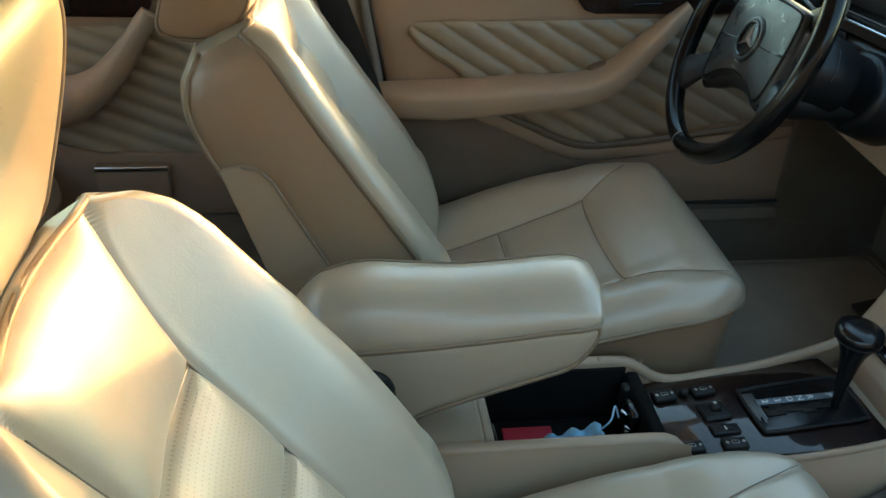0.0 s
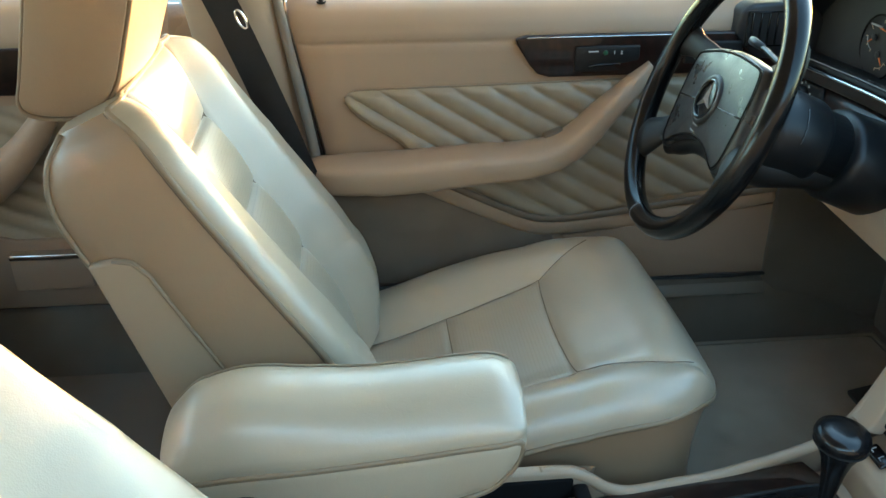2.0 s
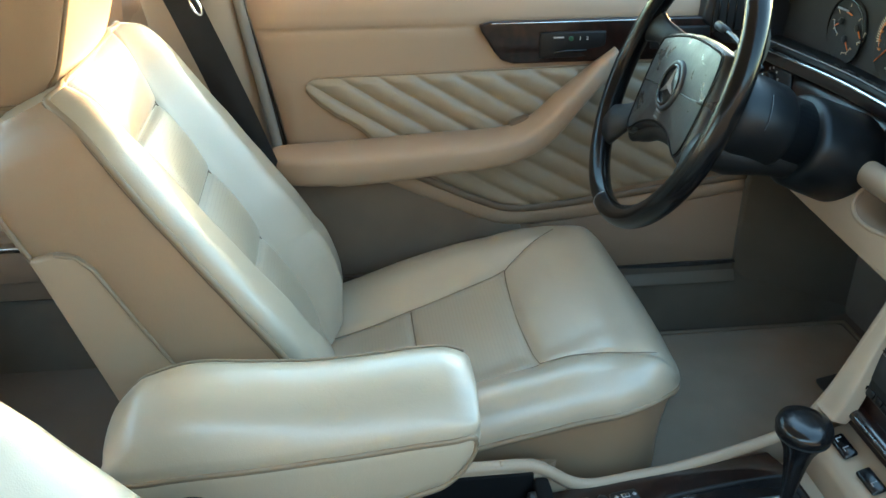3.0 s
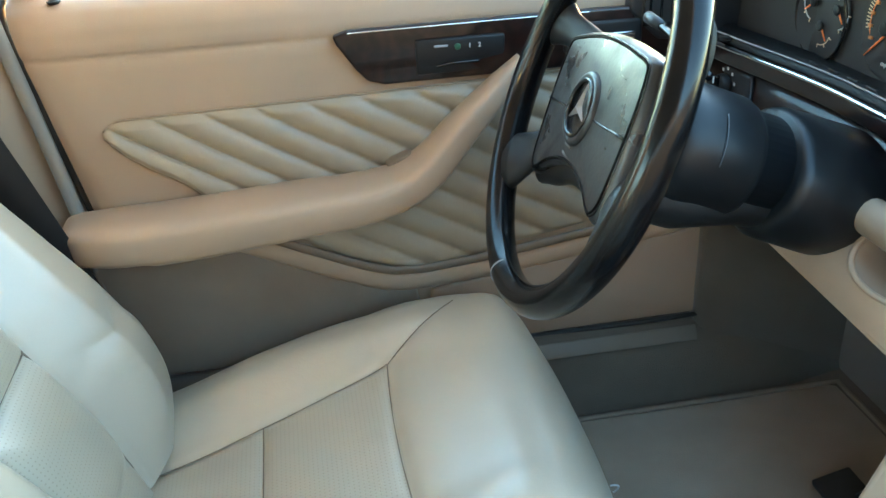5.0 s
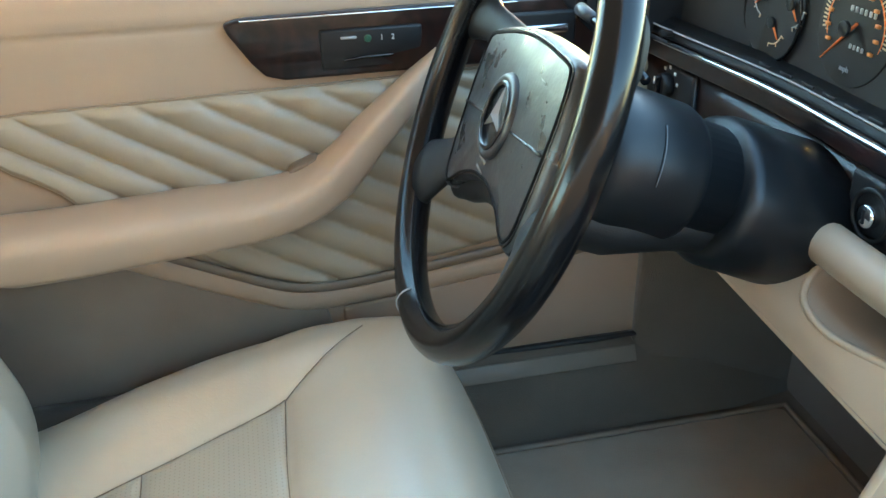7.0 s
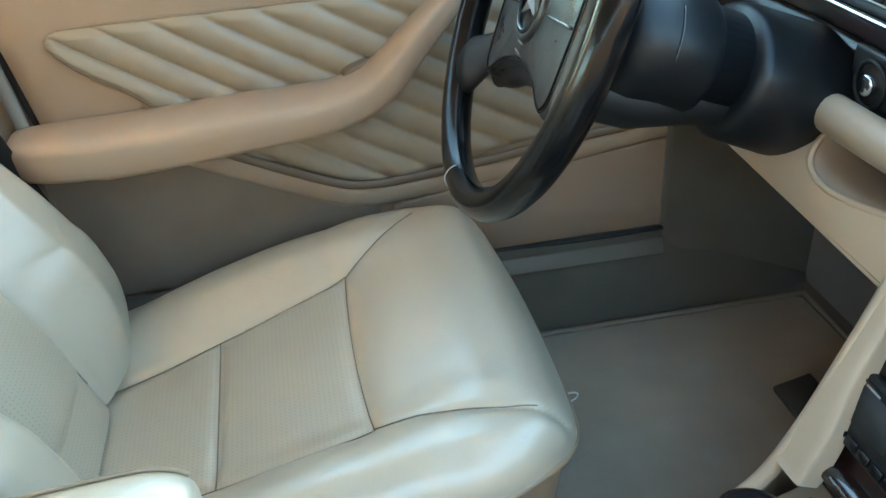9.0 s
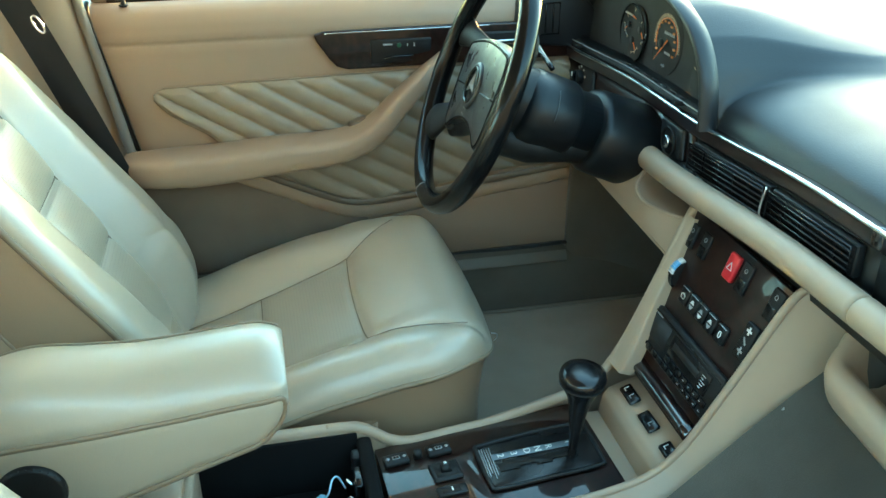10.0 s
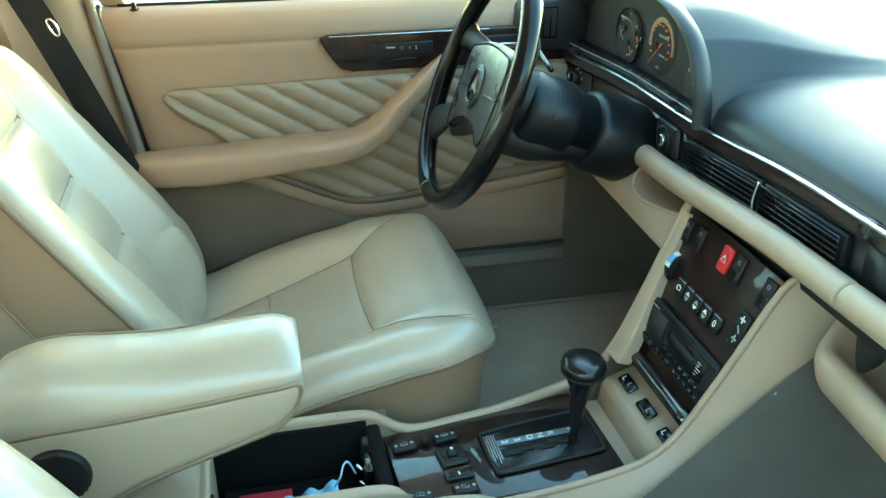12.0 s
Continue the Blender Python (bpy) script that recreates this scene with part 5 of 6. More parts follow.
# ---- centre console ----
def make_console():
    c = thing("centre_console", (0.45, 0.0, 0.13), "beige centre console with wood plate, selector and open storage box", "centre console")
    ZP = 0.2645
    # beige flanks: a smooth skin from the top rail down to the carpet
    def flank(rail, foot, name):
        top_, low_ = smooth_path(rail, 6), smooth_path(foot, 6)
        n = min(len(top_), len(low_))
        def at(i, j):
            k = j / 10
            p = top_[i].lerp(low_[i], k)
            p.y += math.copysign(0.010, low_[i].y) * math.sin(k * math.pi)
            return p
        return part(name, grid(at, n, 11), TRIM_BEIGE, c, "beige console flank")
    flank([(-0.16, 0.084, 0.300), (0.29, 0.084, 0.300), (0.32, 0.080, 0.290), (0.345, 0.070, 0.270), (0.50, 0.094, 0.271), (0.61, 0.115, 0.281), (0.665, 0.122, 0.300), (0.705, 0.130, 0.345), (0.745, 0.135, 0.430), (0.795, 0.142, 0.545), (0.82, 0.146, 0.56)],
          [(-0.16, 0.100, 0.12), (0.29, 0.100, 0.12), (0.32, 0.102, 0.12), (0.345, 0.105, 0.12), (0.50, 0.118, 0.12), (0.61, 0.135, 0.12), (0.70, 0.145, 0.14), (0.78, 0.150, 0.24), (0.83, 0.154, 0.36), (0.86, 0.156, 0.48), (0.88, 0.158, 0.54)], "driver_flank")
    flank([(-0.16, -0.1025, 0.308), (0.29, -0.1025, 0.308), (0.322, -0.104, 0.294), (0.345, -0.103, 0.272), (0.50, -0.099, 0.270), (0.60, -0.092, 0.278), (0.655, -0.090, 0.293), (0.693, -0.093, 0.333), (0.738, -0.100, 0.423), (0.788, -0.114, 0.543), (0.81, -0.120, 0.563)],
          [(-0.16, -0.112, 0.12), (0.29, -0.114, 0.12), (0.322, -0.115, 0.13), (0.345, -0.116, 0.14), (0.50, -0.120, 0.19), (0.60, -0.124, 0.21), (0.66, -0.127, 0.235), (0.72, -0.131, 0.285), (0.79, -0.138, 0.37), (0.85, -0.148, 0.45), (0.89, -0.156, 0.54)], "passenger_flank")
    part("tunnel", prism([(-0.62, 0, 0.10), (-0.62, 0, 0.235), (-0.18, 0, 0.25), (-0.17, 0, 0.128), (0.70, 0, 0.128), (0.74, 0, 0.24), (0.88, 0, 0.52), (0.92, 0, 0.52), (0.92, 0, 0.10)], (0, 0.098, 0), 0.01), MAT_CARPET, c)
    part("tunnel_far", prism([(-0.62, 0, 0.10), (-0.62, 0, 0.235), (-0.18, 0, 0.25), (-0.17, 0, 0.128), (0.70, 0, 0.128), (0.74, 0, 0.24), (0.88, 0, 0.52), (0.92, 0, 0.52), (0.92, 0, 0.10)], (0, -0.100, 0), 0.01), MAT_CARPET, c)
    # rails along the top
    for pts in ([(0.20, 0.075, 0.300), (0.26, 0.075, 0.300), (0.298, 0.074, 0.298), (0.322, 0.072, 0.288), (0.345, 0.069, 0.274), (0.375, 0.068, 0.267), (0.43, 0.076, 0.2665), (0.50, 0.086, 0.268), (0.61, 0.108, 0.278), (0.660, 0.115, 0.296), (0.698, 0.122, 0.340), (0.738, 0.127, 0.425), (0.788, 0.134, 0.540), (0.81, 0.138, 0.560)],
                [(0.30, -0.096, 0.306), (0.325, -0.098, 0.292), (0.342, -0.102, 0.270), (0.36, -0.104, 0.265), (0.50, -0.099, 0.268), (0.60, -0.092, 0.275), (0.655, -0.090, 0.290), (0.693, -0.093, 0.330), (0.738, -0.100, 0.420), (0.788, -0.114, 0.540), (0.81, -0.120, 0.560)]):
        part("side_rail", tube(smooth_path(pts[1:] if pts[0][1] > 0 else pts[2:], 6), 0.0078 if pts[0][1] > 0 else 0.0052, 14), TRIM_BEIGE, c)
    # flat face of the driver's side strut
    strut = smooth_path([(0.684, 0.1196, 0.322), (0.698, 0.122, 0.340), (0.738, 0.127, 0.425), (0.788, 0.134, 0.540)], 8)
    def strut_pt(i, j):
        p = strut[i]
        wide = ease(p.z, [(0.32, 0.036), (0.36, 0.032), (0.41, 0.024), (0.54, 0.018)])
        k, n = ((0.0, 0.0072), (0.3, 0.0066), (0.6, 0.0058), (0.9, 0.0046), (0.97, 0.0034), (1.0, 0.0005), (1.02, -0.016))[j]
        return p + Vector((-0.94 * n, -wide * k, 0.33 * n))
    part("strut_face", grid(strut_pt, len(strut), 7), TRIM_BEIGE, c, "flat beige strut beside the wood panel")
    # storage box, open
    b = part("storage_box", box((0.085, -0.088, 0.13), (0.315, 0.070, 0.142), 0.003), BLACK, c, "black open storage box")
    def wall_outline(y, z):
        return [(-0.16, y, 0.13), (-0.16, y, z), (0.28, y, z), (0.302, y, z - 0.002), (0.318, y, z - 0.009), (0.332, y, z - 0.024), (0.344, y, z - 0.042), (0.356, y, z - 0.054), (0.356, y, 0.13)]
    part("box_wall", prism(wall_outline(-0.102, 0.316), (0, 0.017, 0), 0.006, 3), TRIM_BEIGE, b)
    part("box_wall", prism(wall_outline(0.067, 0.306), (0, 0.017, 0), 0.005, 3), TRIM_BEIGE, b)
    part("box_rear_deck", box((-0.16, -0.088, 0.13), (0.078, 0.070, 0.304), 0.006, 3), TRIM_BEIGE, b)
    part("box_liner", box((0.087, 0.062, 0.142), (0.30, 0.068, 0.296), 0.002), DARK_LINING, b)
    part("box_liner", box((0.087, -0.088, 0.142), (0.30, -0.084, 0.300), 0.002), DARK_LINING, b)
    part("box_back", box((0.076, -0.088, 0.13), (0.090, 0.070, 0.300), 0.004), TRIM_BEIGE, b)
    part("wood_panel", box((0.0895, -0.083, 0.20), (0.0935, -0.040, 0.298), 0.001), WOOD, b)
    part("box_front", box((0.298, -0.086, 0.13), (0.318, 0.066, 0.290), 0.006, 3), DARK_LINING, b)
    latch = part("box_latch", box((0.286, -0.020, 0.245), (0.300, 0.020, 0.280), 0.004), BLACK_GLOSS, b)
    part("latch_hook", tube(smooth_path([(0.286, 0.004, 0.262), (0.280, 0.006, 0.268), (0.278, 0.0, 0.274), (0.284, -0.005, 0.270)], 4), 0.0022, 8), CHROME, latch)
    part("latch_hook", tube(smooth_path([(0.286, -0.016, 0.250), (0.280, -0.012, 0.248), (0.279, -0.018, 0.262), (0.285, -0.023, 0.258)], 4), 0.0022, 8), CHROME, latch)
    part("hinge_lug", box((0.288, 0.030, 0.250), (0.302, 0.048, 0.285), 0.004), BLACK, b)
    # wood plate
    pl = [(0.322, 0.058), (0.612, 0.099), (0.626, 0.060), (0.630, -0.072), (0.624, -0.088), (0.328, -0.098)]
    plate = part("wood_plate", prism([(x, y, ZP) for x, y in pl], (0, 0, 0.005), 0.0015, 2), PLATE_WOOD, c, "glossy dark burl wood plate")
    zt = ZP + 0.005
    gt = smooth_path([(0.463, 0.030, zt), (0.537, 0.042, zt), (0.606, 0.048, zt), (0.615, 0.038, zt), (0.615, -0.03, zt), (0.606, -0.041, zt), (0.537, -0.049, zt), (0.467, -0.056, zt), (0.457, -0.046, zt), (0.454, 0.02, zt)], 3, True)
    gate = part("selector_gate", prism(gt, (0, 0, 0.004), 0.0012), BLACK_GLOSS, plate, "black selector surround")
    part("gate_rim", tube([p + Vector((0, 0, 0.004)) for p in gt], 0.0030, 8, True), BLACK, gate)
    gm = frame_at((0.533, -0.004, zt + 0.0046), (0, -1, 0), (1, 0.07, 0))
    part("position_strip", box((-0.0165, -0.062, 0), (-0.0045, 0.060, 0.0006), 0.0003, 1, gm), surface("blue_grey_strip", (0.13, 0.17, 0.21), 0.35), gate)
    for k, ch in enumerate("23DNRP"):
        lettering(ch, 0.0135, gm @ Matrix.Translation((-0.0105, -0.050 + 0.098 * (0, 0.19, 0.38, 0.54, 0.70, 1.0)[k], 0.001)), PRINT, gate)
    slot = [(-0.058, 0.004), (-0.050, 0.004), (-0.050, -0.002), (-0.030, -0.002), (-0.030, 0.001), (-0.012, 0.001), (-0.012, 0.005), (0.010, 0.005), (0.010, 0.002), (0.030, 0.002), (0.030, 0.006), (0.052, 0.006), (0.052, 0.018), (0.040, 0.018), (0.040, 0.013), (0.016, 0.013), (0.016, 0.018), (-0.006, 0.018), (-0.006, 0.014), (-0.030, 0.014), (-0.030, 0.018), (-0.058, 0.018)]
    part("selector_slot", prism([gm @ Vector((y, x, 0.0002)) for x, y in slot], gm.to_3x3() @ Vector((0, 0, 0.0008)), 0), RUBBER, gate)
    for k in range(5):
        part("print_line", box((-0.030 + 0.0105 * (k % 1), -0.076 + 0.0034 * k, 0), (0.030 - 0.006 * (k % 3), -0.0748 + 0.0034 * k, 0.0004), 0, 1, gm), GREY_PRINT, gate)
    # selector lever
    L0, L1 = Vector((0.577, -0.014, zt + 0.004)), Vector((0.592, 0.004, 0.398))
    stem = [(0.0, 0.0060), (0.10, 0.0062), (0.20, 0.0075), (0.30, 0.0090), (0.42, 0.0112), (0.56, 0.0140), (0.68, 0.0180), (0.77, 0.0235), (0.85, 0.0300), (0.91, 0.0320), (0.96, 0.0300), (0.985, 0.0240), (1.0, 0.0120)]
    lever = part("selector_lever", loft([[L0.lerp(L1, f) + Vector((r * 0.92 * math.cos(a) * (1.05 if f > 0.75 else 1), r * 1.05 * math.sin(a), 0)) for a in np.linspace(0, math.tau, 28, endpoint=False)] for f, r in stem]), BLACK_GLOSS, plate, "black leather-look selector knob")
    part("knob_line", tube([L0.lerp(L1, 0.845) + Vector((0.0285 * 1.0 * math.cos(a), 0.0315 * math.sin(a), 0)) for a in np.linspace(0, math.tau, 36, endpoint=False)], 0.0012, 6, True), BLACK, lever)
    # window switches on the plate
    def window_switch(x, y, w=0.020, l=0.034, rot=9):
        m = Matrix.Translation((x, y, zt)) @ Matrix.Rotation(radians(rot), 4, "Z")
        s_ = part("window_switch", box((-l / 2, -w / 2, 0), (l / 2, w / 2, 0.008), 0.003, 2, m), BLACK, plate, "black rocker switch")
        part("switch_symbol", box((-0.005, -0.003, 0.008), (0.005, 0.003, 0.0085), 0, 1, m), GREY_PRINT, s_)
        part("switch_symbol_inner", box((-0.0038, -0.002, 0.0084), (-0.0004, 0.002, 0.0088), 0, 1, m), BLACK, s_)
        part("switch_symbol_inner", box((0.0004, -0.002, 0.0084), (0.0038, 0.002, 0.0088), 0, 1, m), BLACK, s_)
        for q in (-1, 1):
            part("switch_arrow", box((-0.0022, -0.0022, 0.008), (0.0022, 0.0022, 0.0085), 0, 1, m @ Matrix.Translation((q * 0.0115, 0, 0)) @ Matrix.Rotation(radians(45), 4, "Z")), GREY_PRINT, s_)
    window_switch(0.346, 0.026)
    window_switch(0.405, 0.034)
    window_switch(0.348, -0.076, rot=2)
    window_switch(0.408, -0.074, rot=2)
    part("lock_button", tube([(0.376, 0.031, zt), (0.376, 0.031, zt + 0.009), (0.376, 0.031, zt + 0.011)], [0.0065, 0.0062, 0.004], 16), BLACK, plate)
    m = Matrix.Translation((0.406, -0.008, zt)) @ Matrix.Rotation(radians(6), 4, "Z")
    mj = part("mirror_switch", box((-0.020, -0.017, 0), (0.020, 0.017, 0.006), 0.003, 2, m), BLACK, plate, "black mirror joystick switch")
    part("mirror_well", box((-0.015, -0.012, 0.006), (0.015, 0.012, 0.0066), 0, 1, m), RUBBER, mj)
    part("joystick", tube([m @ Vector((0, 0, 0.006)), m @ Vector((0, 0, 0.013)), m @ Vector((0, 0, 0.015))], [0.010, 0.0085, 0.004], 4), BLACK, mj)
    part("joystick_mark", box((-0.002, 0.001, 0.0150), (0.002, 0.005, 0.0156), 0, 1, m), PRINT, mj)
    m = Matrix.Translation((0.407, -0.045, zt)) @ Matrix.Rotation(radians(4), 4, "Z")
    sl = part("small_slider", box((-0.020, -0.009, 0), (0.020, 0.009, 0.005), 0.002, 2, m), BLACK, plate)
    part("slider_window", box((-0.014, -0.005, 0.005), (0.010, 0.005, 0.0055), 0, 1, m), RUBBER, sl)
    part("slider_mark", box((-0.001, -0.003, 0.0055), (0.001, 0.004, 0.006), 0, 1, m), PRINT, sl)
    # tray and seat-heater switches
    part("tray_floor", box((0.636, -0.088, 0.232), (0.682, 0.112, 0.240), 0.003), TRIM_BEIGE, c)
    part("tray_step", prism([(0.664, 0.112, 0.232), (0.670, 0.112, 0.270), (0.678, 0.112, 0.281), (0.735, 0.112, 0.302), (0.76, 0.112, 0.30), (0.76, 0.112, 0.232)], (0, -0.212, 0), 0.004, 3), TRIM_BEIGE, c)
    up_s = Vector((0.045, 0, 0.018)).normalized()
    for y in (0.072, 0.008, -0.060):
        m = frame_at((0.697, y, 0.2890), (0, -1, 0), up_s)
        s_ = part("heater_switch", box((-0.020, -0.0095, 0), (0.020, 0.0095, 0.007), 0.004, 3, m), BLACK_GLOSS, c, "black rocker switch")
        for q in (-1, 1):
            if y == 0.008 and q < 0:
                continue
            part("switch_symbol", tube([m @ Vector((q * 0.009 - 0.003, 0.004, 0.0073)), m @ Vector((q * 0.009 - 0.003, -0.003, 0.0073)), m @ Vector((q * 0.009 + 0.003, -0.003, 0.0073))], 0.0009, 5, up=(0, 0, 1)), PRINT if q < 0 else GREY_PRINT, s_)
    # console face
    fm = frame_at((0.716, 0.012, 0.306), (0, -1, 0), (0.316, 0, 0.949))
    face = part("face_panel", prism([fm @ Vector((a, b_, -0.004)) for a, b_ in ((-0.110, 0), (0.086, 0), (0.104, 0.118), (0.130, 0.256), (-0.128, 0.256), (-0.122, 0.114))], fm.to_3x3() @ Vector((0, 0, 0.008)), 0.0015), WOOD, c, "dark burl wood switch panel")
    def on(a0, b0, a1, b1, d0, d1, mat_, name, parent, bev=0.001, label=""):
        return part(name, box((a0, b0, d0), (a1, b1, d1), bev, 2, fm), mat_, parent, label)
    part("lower_lip", tube([fm @ Vector((a, 0.022, 0.004)) for a in np.linspace(-0.114, 0.086, 12)], 0.0165, 18, flat=0.5), STRIP_WOOD, c, "rounded glossy wood lip")
    r = on(-0.116, 0.048, 0.096, 0.114, 0.002, 0.012, BLACK, "radio", face, 0.003, "black car radio with small buttons")
    on(-0.112, 0.106, 0.094, 0.1085, 0.012, 0.0135, BLACK_GLOSS, "radio_edge", r, 0.0005)
    on(-0.098, 0.070, -0.040, 0.103, 0.012, 0.0128, GAUGE_FACE, "radio_display", r, 0)
    on(-0.028, 0.074, 0.076, 0.103, 0.012, 0.0145, BLACK_GLOSS, "cassette_door", r, 0.001)
    on(-0.020, 0.085, 0.050, 0.095, 0.0145, 0.0150, RUBBER, "cassette_slot", r, 0)
    for k in range(10):
        on(-0.094 + k * 0.0168, 0.052, -0.080 + k * 0.0168, 0.0605, 0.012, 0.0148, BLACK_GLOSS, "radio_button", r, 0.0008)
    for k in range(7):
        on(-0.028 + k * 0.0168, 0.0635, -0.0145 + k * 0.0168, 0.0715, 0.012, 0.0148, BLACK_GLOSS, "radio_button", r, 0.0008)
    for k in range(4):
        on(-0.112, 0.056 + k * 0.012, -0.102, 0.0655 + k * 0.012, 0.012, 0.0148, BLACK_GLOSS, "radio_button", r, 0.0008)
    for k in range(9):
        on(0.020 + 0.0075 * k, 0.0665 if k % 2 else 0.056, 0.0240 + 0.0075 * k, 0.0677 if k % 2 else 0.0572, 0.0149, 0.0153, GREY_PRINT, "radio_print", r, 0)
    for k in range(5):
        on(0.058, 0.079 + 0.0042 * k, 0.064 + 0.003 * (k % 3), 0.0802 + 0.0042 * k, 0.0146, 0.0150, PRINT, "radio_print", r, 0)
    on(-0.088, 0.1035, -0.070, 0.1055, 0.0121, 0.0126, GREY_PRINT, "radio_print", r, 0)
    # climate buttons: five in a row, dial, hazard and others
    for k, a in enumerate((-0.054, -0.029, -0.005, 0.020, 0.047)):
        k_ = on(a - 0.0105, 0.139, a + 0.0105, 0.164, 0.003, 0.010, BLACK, "climate_button", face, 0.0025, "black push button with white symbol")
        on(a - 0.009, 0.1615, a + 0.009, 0.1625, 0.0092, 0.0105, GREY_PRINT, "button_edge", k_, 0)
        if k == 4:
            lettering("0", 0.014, fm @ Matrix.Translation((a, 0.1505, 0.0104)), PRINT, k_)
        elif k == 0:
            part("button_symbol", tube([fm @ Vector((a + x, 0.150 + y, 0.0104)) for x, y in ((-0.005, 0.002), (0, 0.0045), (0.005, 0.002), (0.0035, -0.003), (-0.0035, -0.003))], 0.0008, 5, True), PRINT, k_)
        else:
            for q in (-1, 1):
                part("button_symbol", prism([fm @ Vector((a + x, 0.150 + q * y, 0.0101)) for x, y in ((-0.0052, 0.0012), (0.0052, 0.0012), (0.0015, 0.0062), (-0.0015, 0.0062))], fm.to_3x3() @ Vector((0, 0, 0.0004)), 0), PRINT if (q > 0) != (k == 2) else GREY_PRINT, k_, smooth=False)
    dial = part("temperature_dial", loft([[fm @ Vector((-0.094 + w_ * 0.007, 0.166 + rr * math.cos(q), 0.002 + rr * 0.60 * math.sin(q) + 0.002)) for q in np.linspace(0, math.tau, 30, endpoint=False)] for w_, rr in ((-0.8, 0.018), (-0.7, 0.020), (0.7, 0.020), (0.8, 0.018))]), BLACK, face, "ridged temperature thumbwheel")
    for k in range(16):
        a = radians(12 + k * 10)
        col = PRINT if k in (0, 1, 2, 7, 8) else BLUE if k in (3, 4, 5, 6) else BLACK_GLOSS
        cpt = fm @ Vector((-0.094, 0.166 + 0.0205 * math.cos(a), 0.0035 + 0.0125 * math.sin(a)))
        part("dial_ridge", tube([cpt - Vector((0, 0.0055, 0)), cpt + Vector((0, 0.0055, 0))], 0.0019, 6), col, dial)
    hz = on(-0.003, 0.210, 0.019, 0.247, 0.003, 0.011, RED, "hazard_button", face, 0.003, "red hazard warning button")
    part("hazard_symbol", tube([fm @ Vector((0.003, 0.225, 0.0113)), fm @ Vector((0.014, 0.225, 0.0113)), fm @ Vector((0.0085, 0.235, 0.0113))], 0.0009, 5, True), PRINT, hz)
    for a0, b0, a1, b1 in ((-0.108, 0.205, -0.089, 0.240), (-0.073, 0.206, -0.053, 0.242), (0.027, 0.208, 0.048, 0.248), (0.095, 0.208, 0.117, 0.249)):
        q = on(a0, b0, a1, b1, 0.003, 0.0085, BLACK, "rocker_switch", face, 0.002)
        on(a0 + 0.002, b0 + 0.001, a1 - 0.002, (b0 + b1) / 2 - 0.001, 0.0085, 0.0095, BLACK_GLOSS, "rocker_half", q, 0.0005)
        part("switch_symbol", tube([fm @ Vector(((a0 + a1) / 2 + 0.0026 * math.cos(t_), b1 - 0.010 + 0.003 * math.sin(t_), 0.0088)) for t_ in np.linspace(0, math.tau, 12, endpoint=False)], 0.0005, 5, True), GREY_PRINT, q)
    fan = on(0.082, 0.146, 0.105, 0.194, 0.003, 0.010, BLACK, "fan_switch", face, 0.0025, "black fan switch with white symbols")
    for k, b0 in enumerate((0.184, 0.170, 0.156)):
        for q in (0, 90) if k != 1 else (-45,):
            part("fan_symbol", box((-0.0055, -0.0016, 0.0101), (0.0055, 0.0016, 0.0105), 0.0002, 1, fm @ Matrix.Translation((0.093, b0, 0)) @ Matrix.Rotation(radians(q), 4, "Z")), PRINT if k == 0 else GREY_PRINT, fan)
    part("screw", disc((0.785, -0.1405, 0.412), (-0.3, -1, 0.2), 0.0026, 0.004, 14, 0.0008), GREY_PRINT, c)


make_console()
# things left in the storage box
mask = thing("folded_mask", (0.22, -0.02, 0.24), "folded blue disposable face mask lying in the storage box", "face mask")
part("mask_sheet", grid(lambda i, j: Vector((0.175 + 0.075 * i / 12, -0.035 + 0.04 * j / 8, 0.232 + 0.006 * math.sin(i * 1.3) + 0.003 * math.cos(j * 2.0) + 0.02 * i / 12)), 13, 9), surface("pale_blue_fabric", (0.25, 0.50, 0.72), 0.8), mask)
part("ear_loop", tube(smooth_path([(0.245, -0.02, 0.262), (0.252, -0.03, 0.285), (0.258, -0.02, 0.296), (0.266, -0.005, 0.286), (0.275, 0.0, 0.262)], 6), 0.0013, 6), surface("blue_elastic", (0.45, 0.65, 0.80), 0.8), mask)
book = thing("folded_papers", (0.17, 0.0, 0.23), "red and white folded papers in the storage box", "papers")
part("red_cover", box((0.12, -0.03, 0.222), (0.19, 0.03, 0.227), 0.001), surface("red_card", (0.40, 0.03, 0.05), 0.5), book)
part("white_sheet", box((0.11, -0.07, 0.2305), (0.165, -0.005, 0.2325), 0.0005), surface("white_paper", (0.75, 0.78, 0.82), 0.7), book)
part("black_case", box((0.10, -0.075, 0.142), (0.28, 0.05, 0.2218), 0.004), DARK_LINING, book)


# ---- car body and surroundings ----
def setting(name, bm, material, label, smooth=True):
    ob = part(name, bm, material, None, label, smooth)
    return tagged(ob, label, "", "", "structure")


